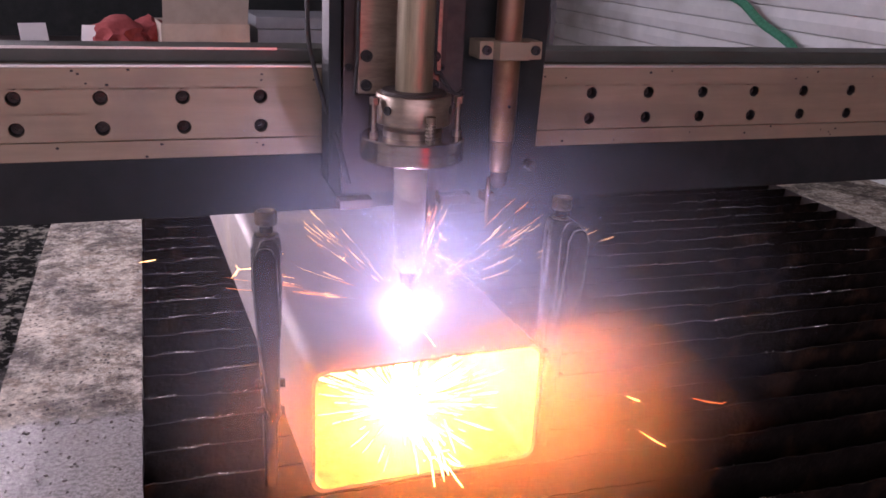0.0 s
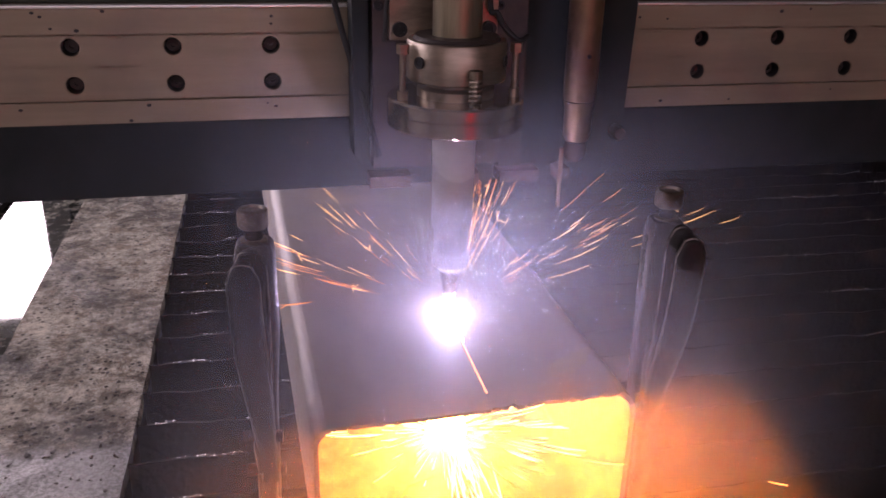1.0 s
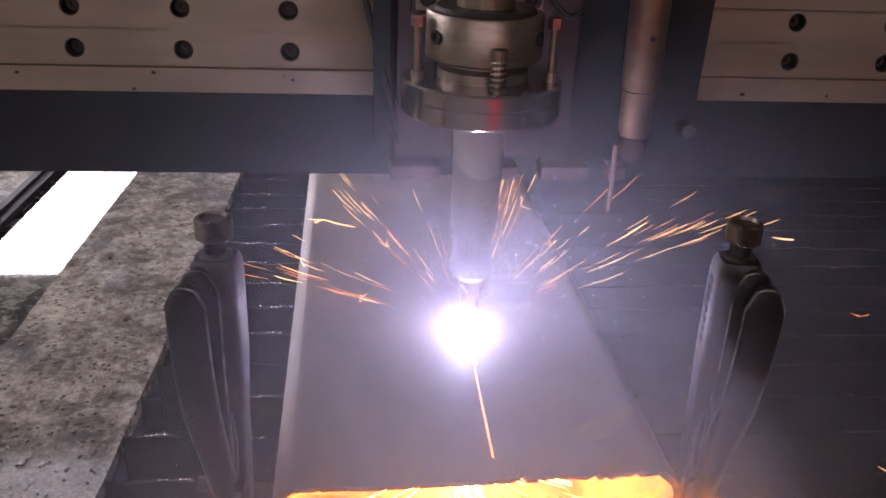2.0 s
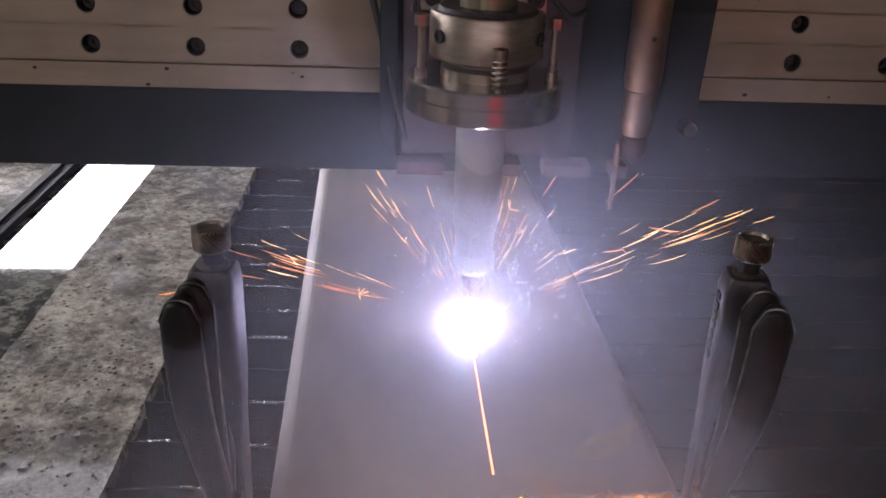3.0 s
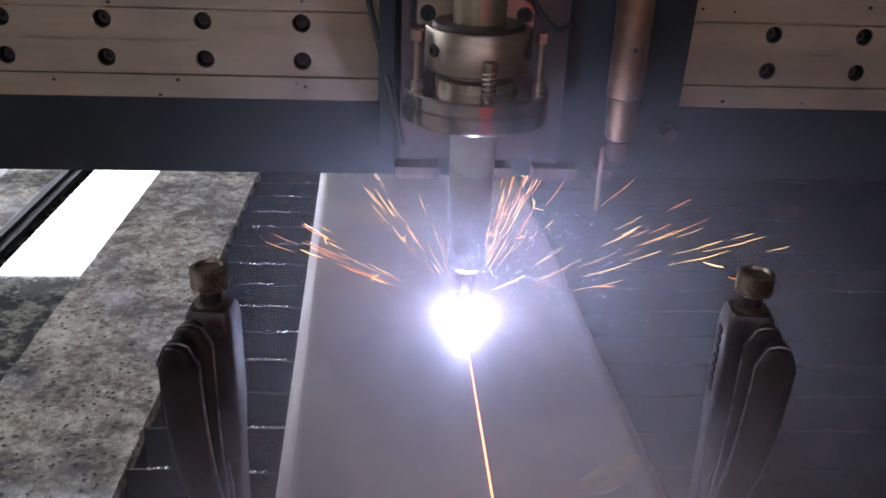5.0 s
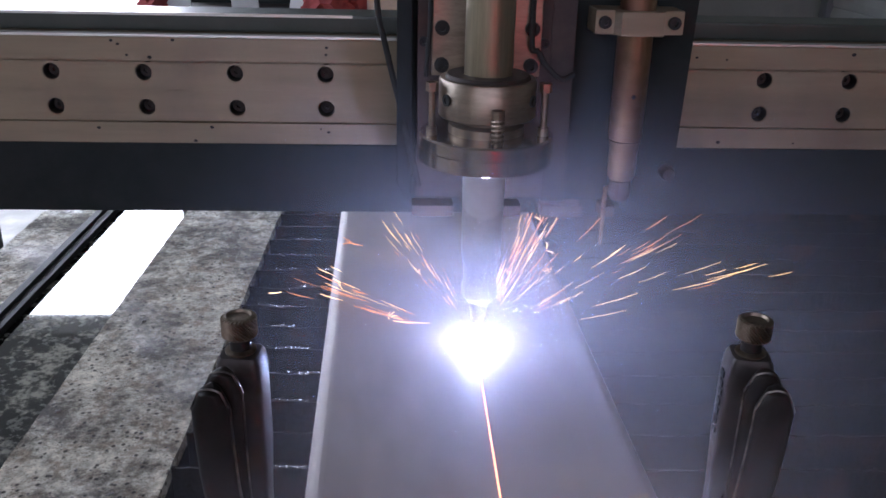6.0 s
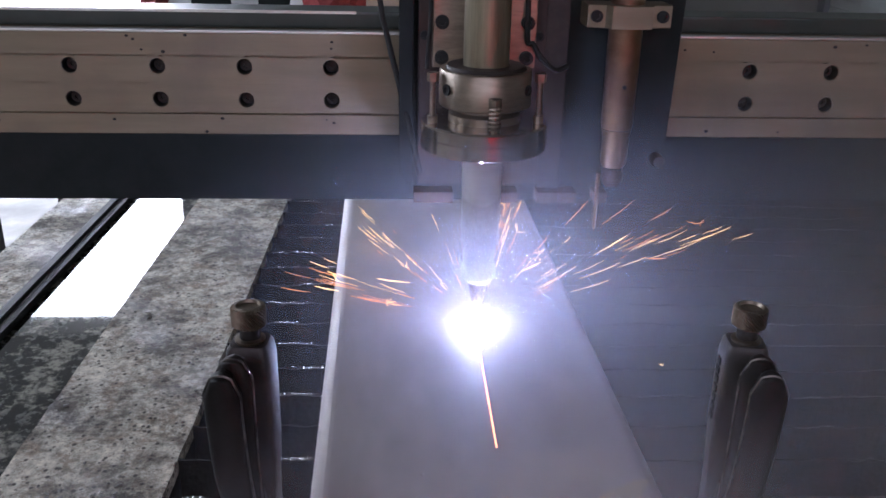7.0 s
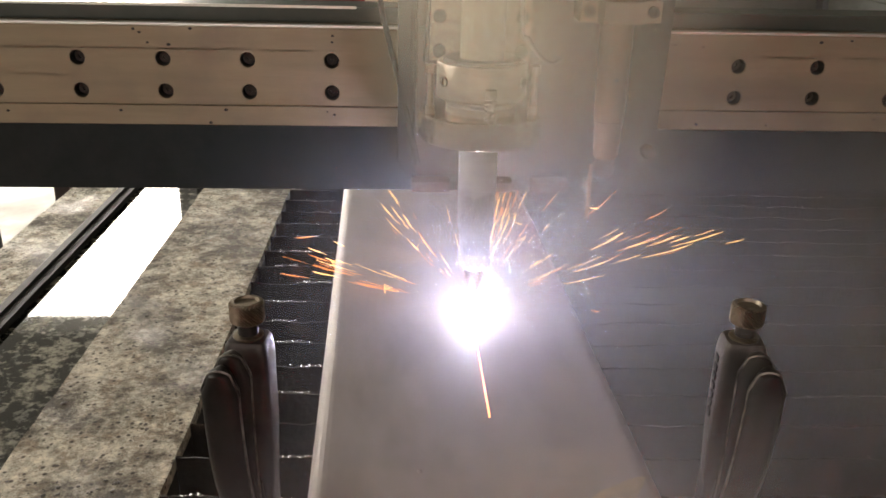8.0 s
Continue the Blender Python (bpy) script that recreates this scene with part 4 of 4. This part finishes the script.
# ---- sparks ----
def spark_jet(seed, az, count, reach, spread, lift):
    """A fan of streaks that leaves the cut low over the steel. az: degrees from straight ahead, to the right."""
    r = random.Random(seed)
    bm = B()
    for k in range(count):
        a = radians(r.gauss(0, spread))
        e = radians(max(1.5, r.gauss(lift, 3.0)))
        v = Vector((math.sin(a) * math.cos(e), math.cos(a) * math.cos(e), math.sin(e)))
        d0 = reach * r.uniform(0.20, 0.95) ** 0.9
        n = reach * r.uniform(0.06, 0.26)
        streak(bm, v * d0, v * (d0 + n), r.uniform(0.00014, 0.00034), r.choice((0, 1)))
        if r.random() < 0.035:
            for q in range(4):
                f = Vector((r.uniform(-1, 1), r.uniform(-1, 1), r.uniform(-0.5, 1))).normalized()
                streak(bm, v * (d0 + n), v * (d0 + n) + f * r.uniform(0.003, 0.009), 0.0003, 1)
    ob = part("spark_jet", bm, [SPARK, SPARK_HOT])
    tagged(ob, "jet of orange sparks thrown low over the steel tube", "sparks", "spark jets round the arc", "stuff")
    return ob, az


JETS = [
    spark_jet(1, -62, 16, 0.17, 2.2, 4),
    spark_jet(9, -54, 4, 0.20, 3.0, 6),
    spark_jet(2, -22, 22, 0.19, 2.2, 5),
    spark_jet(8, -8, 4, 0.17, 1.5, 6),
    spark_jet(3, 17, 62, 0.23, 2.4, 5),
    spark_jet(4, 33, 7, 0.21, 4.0, 5),
    spark_jet(5, 57, 18, 0.22, 3.0, 5),
    spark_jet(6, 46, 5, 0.30, 8.0, 6),
    spark_jet(7, 70, 9, 0.28, 4.0, 6),
]


def inner_sparks():
    """Sparks bouncing about inside the tube, below the arc."""
    r = random.Random(21)
    bm = B()
    for k in range(420):
        a = r.uniform(0, 2 * math.pi)
        v = Vector((math.cos(a), math.sin(a) * 1.0, r.uniform(-0.05, 1.1))).normalized()
        d0 = r.uniform(0.012, 0.085)
        n = r.uniform(0.008, 0.035)
        p, q = v * d0, v * (d0 + n)
        if abs(q.x) > 0.085 or q.z > 0.088 or q.z < -0.002:
            continue
        streak(bm, p, q, r.uniform(0.0003, 0.0007), 0)
    ob = part("spark_spray", bm, SPARK_IN)
    return tagged(ob, "yellow spray of sparks inside the tube", "sparks", kind="stuff")


SPRAY = inner_sparks()

LOOSE = []


def loose_sparks():
    """Single sparks: each leaves the inside of the tube, flies a low arc and drops between the slats."""
    r = random.Random(77)
    for k in range(120):
        t0 = -0.45 + 2.0 * k / 50 if k < 50 else 1.5 + 6.3 * (k - 50) / 70
        t0 += r.uniform(-0.05, 0.05)
        front = t0 < 1.3 and k % 4 > 0
        bm = B()
        n = r.uniform(0.010, 0.032)
        streak(bm, (0, -n / 2, 0), (0, n / 2, 0), r.uniform(0.0004, 0.0007), 0)
        if r.random() < 0.45:
            for q in range(r.randint(2, 5)):
                streak(bm, (0, n / 2, 0), (r.uniform(-0.006, 0.006), n / 2 + r.uniform(-0.002, 0.009), r.uniform(-0.005, 0.005)), 0.0003, 0)
        ob = part("spark", bm, r.choice((SPARK, SPARK_HOT)))
        tagged(ob, "single orange spark flying from the cut", "spark", "flying sparks")
        if front:
            az = radians(r.choice((-1, 1)) * r.uniform(95, 172))
        else:
            az = radians(r.choice((-1, 1, 1)) * r.uniform(35, 95))
        LOOSE.append((ob, t0, az, r.uniform(0.22, 0.42), r.uniform(0.01, 0.05), front))


loose_sparks()

# ---- smoke ----
def smoke_material(name, color, density, scale, seed, low):
    """Thin smoke: mostly clear, uneven, fading to nothing at its rim."""
    m = bpy.data.materials.new(name)
    m.use_nodes = True
    n, l = m.node_tree.nodes, m.node_tree.links
    n.clear()
    out = n.new("ShaderNodeOutputMaterial")
    tc = n.new("ShaderNodeTexCoord")
    ns = n.new("ShaderNodeTexNoise")
    ns.noise_dimensions = "4D"
    ns.inputs["W"].default_value = seed
    ns.inputs["Scale"].default_value, ns.inputs["Detail"].default_value, ns.inputs["Distortion"].default_value = scale, 5, 0.6
    l.new(tc.outputs["Object"], ns.inputs["Vector"])
    mr = n.new("ShaderNodeMapRange")
    mr.interpolation_type = "SMOOTHSTEP"
    mr.inputs["From Min"].default_value, mr.inputs["From Max"].default_value = 0.30, 0.72
    mr.inputs["To Min"].default_value = low
    l.new(ns.outputs["Fac"], mr.inputs["Value"])
    at = n.new("ShaderNodeAttribute")
    at.attribute_name = "fade"
    mu = n.new("ShaderNodeMath")
    mu.operation = "MULTIPLY"
    l.new(mr.outputs[0], mu.inputs[0])
    l.new(at.outputs["Fac"], mu.inputs[1])
    m2 = n.new("ShaderNodeMath")
    m2.operation = "MULTIPLY"
    l.new(mu.outputs[0], m2.inputs[0])
    m2.inputs[1].default_value = density
    tr, df, tl = n.new("ShaderNodeBsdfTransparent"), n.new("ShaderNodeBsdfDiffuse"), n.new("ShaderNodeBsdfTranslucent")
    for q in (df, tl):
        q.inputs["Color"].default_value = (*color, 1)
    half, mix = n.new("ShaderNodeMixShader"), n.new("ShaderNodeMixShader")
    l.new(df.outputs[0], half.inputs[1]), l.new(tl.outputs[0], half.inputs[2])
    l.new(m2.outputs[0], mix.inputs[0]), l.new(tr.outputs[0], mix.inputs[1]), l.new(half.outputs[0], mix.inputs[2])
    l.new(mix.outputs[0], out.inputs["Surface"])
    return m


def wisp(name, w, h, bulge, mat, label, seed, fall=1.5):
    """A billowing veil of smoke, w by h, that fades towards its rim; it lies in x and y and bulges along z."""
    bm = B()
    nx, ny = 28, 28
    lay = bm.verts.layers.float.new("fade")
    vs = []
    for j in range(ny + 1):
        for i in range(nx + 1):
            u, v = 2 * i / nx - 1, 2 * j / ny - 1
            z = bulge * noise.noise(Vector((u * 1.4, v * 1.4, seed * 7.3))) + 0.5 * bulge * (u * u + v * v)
            q = bm.verts.new((u * w / 2, v * h / 2, z))
            d = min(1.0, math.sqrt(u * u + v * v))
            q[lay] = (0.5 + 0.5 * math.cos(math.pi * d)) ** fall
            vs.append(q)
    for j in range(ny):
        for i in range(nx):
            a = j * (nx + 1) + i
            four = (vs[a], vs[a + 1], vs[a + nx + 2], vs[a + nx + 1])
            if max(q[lay] for q in four) > 0.03:
                bm.faces.new(four)
    bmesh.ops.delete(bm, geom=[v for v in bm.verts if not v.link_faces], context="VERTS")
    ob = part(name, bm, mat, smooth=True)
    return tagged(ob, label, "smoke", kind="stuff")


FUME = smoke_material("blue_fume", (0.80, 0.84, 0.95), 0.238, 5.0, 1.0, 0.8)
SMOKE = smoke_material("brown_smoke", (0.98, 0.91, 0.73), 0.244, 7.0, 9.0, 0.78)
# fume, enlarged so that its lit sheets also imitate the arc's bloom
FUMES = [
    (wisp("fume", 0.66, 0.42, 0.010, FUME, "thin blue-white fume that also imitates the glow round the arc", 1, 1.0), TX + 0.015, TY - 0.138, 0.196, 42),
    (wisp("fume", 0.48, 0.36, 0.008, FUME, "thin blue-white fume that also imitates the glow round the arc", 2, 1.2), TX + 0.012, TY - 0.070, 0.185, 32),
    (wisp("fume", 0.28, 0.20, 0.004, FUME, "thin blue-white fume that also imitates the glow round the arc", 4), TX, TY - 0.045, 0.172, 58),
]
LOW_HAZE = smoke_material("low_haze", (0.88, 0.82, 0.80), 0.238, 5.0, 6.0, 0.85)
# smoky sheets that also imitate the orange glare spreading from the tube end
HAZES = [wisp("haze", w, h, 0.02, LOW_HAZE, "thin smoky haze that also imitates the orange glare at the tube end", q) for w, h, q in ((0.54, 0.32, 3), (0.46, 0.30, 4))]
PUFFS = [wisp("smoke_puff", 0.188, 0.42, 0.02, SMOKE, "brown-grey puff of cutting smoke", 5 + k, 0.55) for k in range(5)]
VEIL = wisp("haze", 0.58, 0.60, 0.03, SMOKE, "brown-grey veil of smoke drifting over the slats", 12, 1.0)


def motions():
    rate = 0.0218
    even = (0.0, 2.0, 4.0, 6.0, 8.0)
    for ob in (GANTRY, CARRIAGE, PLASMA):
        walk(ob, [(t, pose(0, rate * t, 0)) for t in even])
    walk(SPRAY, [(t, pose(TX, TY + rate * t, 0.009, 0, 0, 40 * math.sin(1.7 * t))) for t in [0.4 * k for k in range(21)]])
    for ob, x, y in KERF_PIECES:
        t0 = (y + 0.0149 - TY) / rate + 0.9
        low, high = pose(x, y, TUBE_H - 0.0015), pose(x, y, TUBE_H + 0.0008)
        if t0 < 0.1:
            t0 = 0.0
            rows = [(0.0, high)]
        else:
            rows = [(0.0, low), (t0, low), (t0 + 0.15, high)]
        cool = max(6.0, t0 + 6.0)
        walk(ob, rows + [(cool, high), (cool + 0.4, low), (cool + 5.0, low)])
    r = random.Random(4)
    for ob, az in JETS:
        rows, ph = [], r.uniform(0, 6)
        for k in range(41):
            t = 0.2 * k
            rows.append((t, pose(TX, TY + rate * t, 0.1135, r.uniform(-1.5, 2.5), r.uniform(-14, 14), -(az + 4 * math.sin(1.3 * t + ph) + r.uniform(-4, 4)))))
        walk(ob, rows)
    for ob, t0, az, dist, rise, front in LOOSE:
        y0 = TY + rate * t0
        start = Vector((TX, y0, 0.06))
        way = Vector((math.sin(az), math.cos(az), 0))
        turn = -math.degrees(az)
        if front:
            start = Vector((TX + 0.05 * math.sin(az), TUBE_NEAR + 0.02, 0.05))
        base = 0.05 if front else 0.118
        rows = [] if t0 <= 0 else [(0.0, start, 12.0), (t0, start, 12.0)]
        for k in range(1, 13):
            u = k / 10
            p = start + way * dist * min(u, 1.05)
            p.z = base + rise * 4 * u * (1 - u) - max(0.0, u - 0.75) * 0.55
            t = t0 + 0.45 * u
            if t >= 0:
                if not rows:
                    rows.append((0.0, p, 12 - 40 * u))
                rows.append((t + 0.02, p, 12 - 40 * u))
        if not rows:
            rows.append((0.0, p, -36.0))
        rows.append((9.0, rows[-1][1], -36.0))
        walk(ob, [(t, pose(*p, e, 0, turn)) for t, p, e in rows])
    for ob, x, y, z, tilt in FUMES:
        walk(ob, [(t, pose(x + 0.35 * (z - 0.15) * max(0.0, t - 2.0) / 1.5, y + rate * t, z, tilt, 0, 10 * math.sin(0.6 * t))) for t in even])
    walk(HAZES[0], [(t, pose(0.098 + 0.004 * t, -0.238, 0.115, 74, 0, 4 * math.sin(0.5 * t))) for t in even])
    walk(HAZES[1], [(0.0, pose(0.155, -0.286, 0.10, 60)), (1.5, pose(0.145, -0.286, 0.11, 60)), (3.0, pose(0.115, -0.285, 0.125, 60)), (5.0, pose(0.12, -0.285, 0.125, 60)), (8.0, pose(0.13, -0.285, 0.125, 60, 0, 4))])
    walk(VEIL, [(0.0, pose(1.2, -0.2, 0.2, 55)), (4.8, pose(1.1, -0.14, 0.25, 55)), (6.4, pose(0.47, -0.14, 0.20, 50, 0, 8)), (8.0, pose(0.45, -0.16, 0.18, 46, 0, 12))])
    drift = (
        (7.40, (7.53, 0.15, 0.02, 0.36, 74), (7.8, 0.13, 0.02, 0.39, 75), (8.0, 0.115, 0.02, 0.40, 74)),
        (7.53, (7.67, 0.17, 0.0, 0.36, 72), (8.0, 0.185, 0.0, 0.38, 72)),
        (7.63, (7.77, 0.15, -0.02, 0.36, 70), (8.0, 0.13, -0.03, 0.38, 70)),
        (7.73, (7.87, 0.13, 0.03, 0.38, 74), (8.0, 0.125, 0.03, 0.43, 75)),
        (7.80, (7.93, 0.19, 0.0, 0.37, 72), (8.0, 0.19, -0.01, 0.42, 72)),
    )
    for k, (ob, (t0, *way)) in enumerate(zip(PUFFS, drift)):
        inside = pose(0.10, 0.20 + 0.03 * k, 0.032 + 0.004 * k)
        walk(ob, [(0.0, inside), (t0, inside)] + [(t, pose(x, y, z, rx, 0, 6 * (k - 3) * (t - t0))) for t, x, y, z, rx in way])


motions()
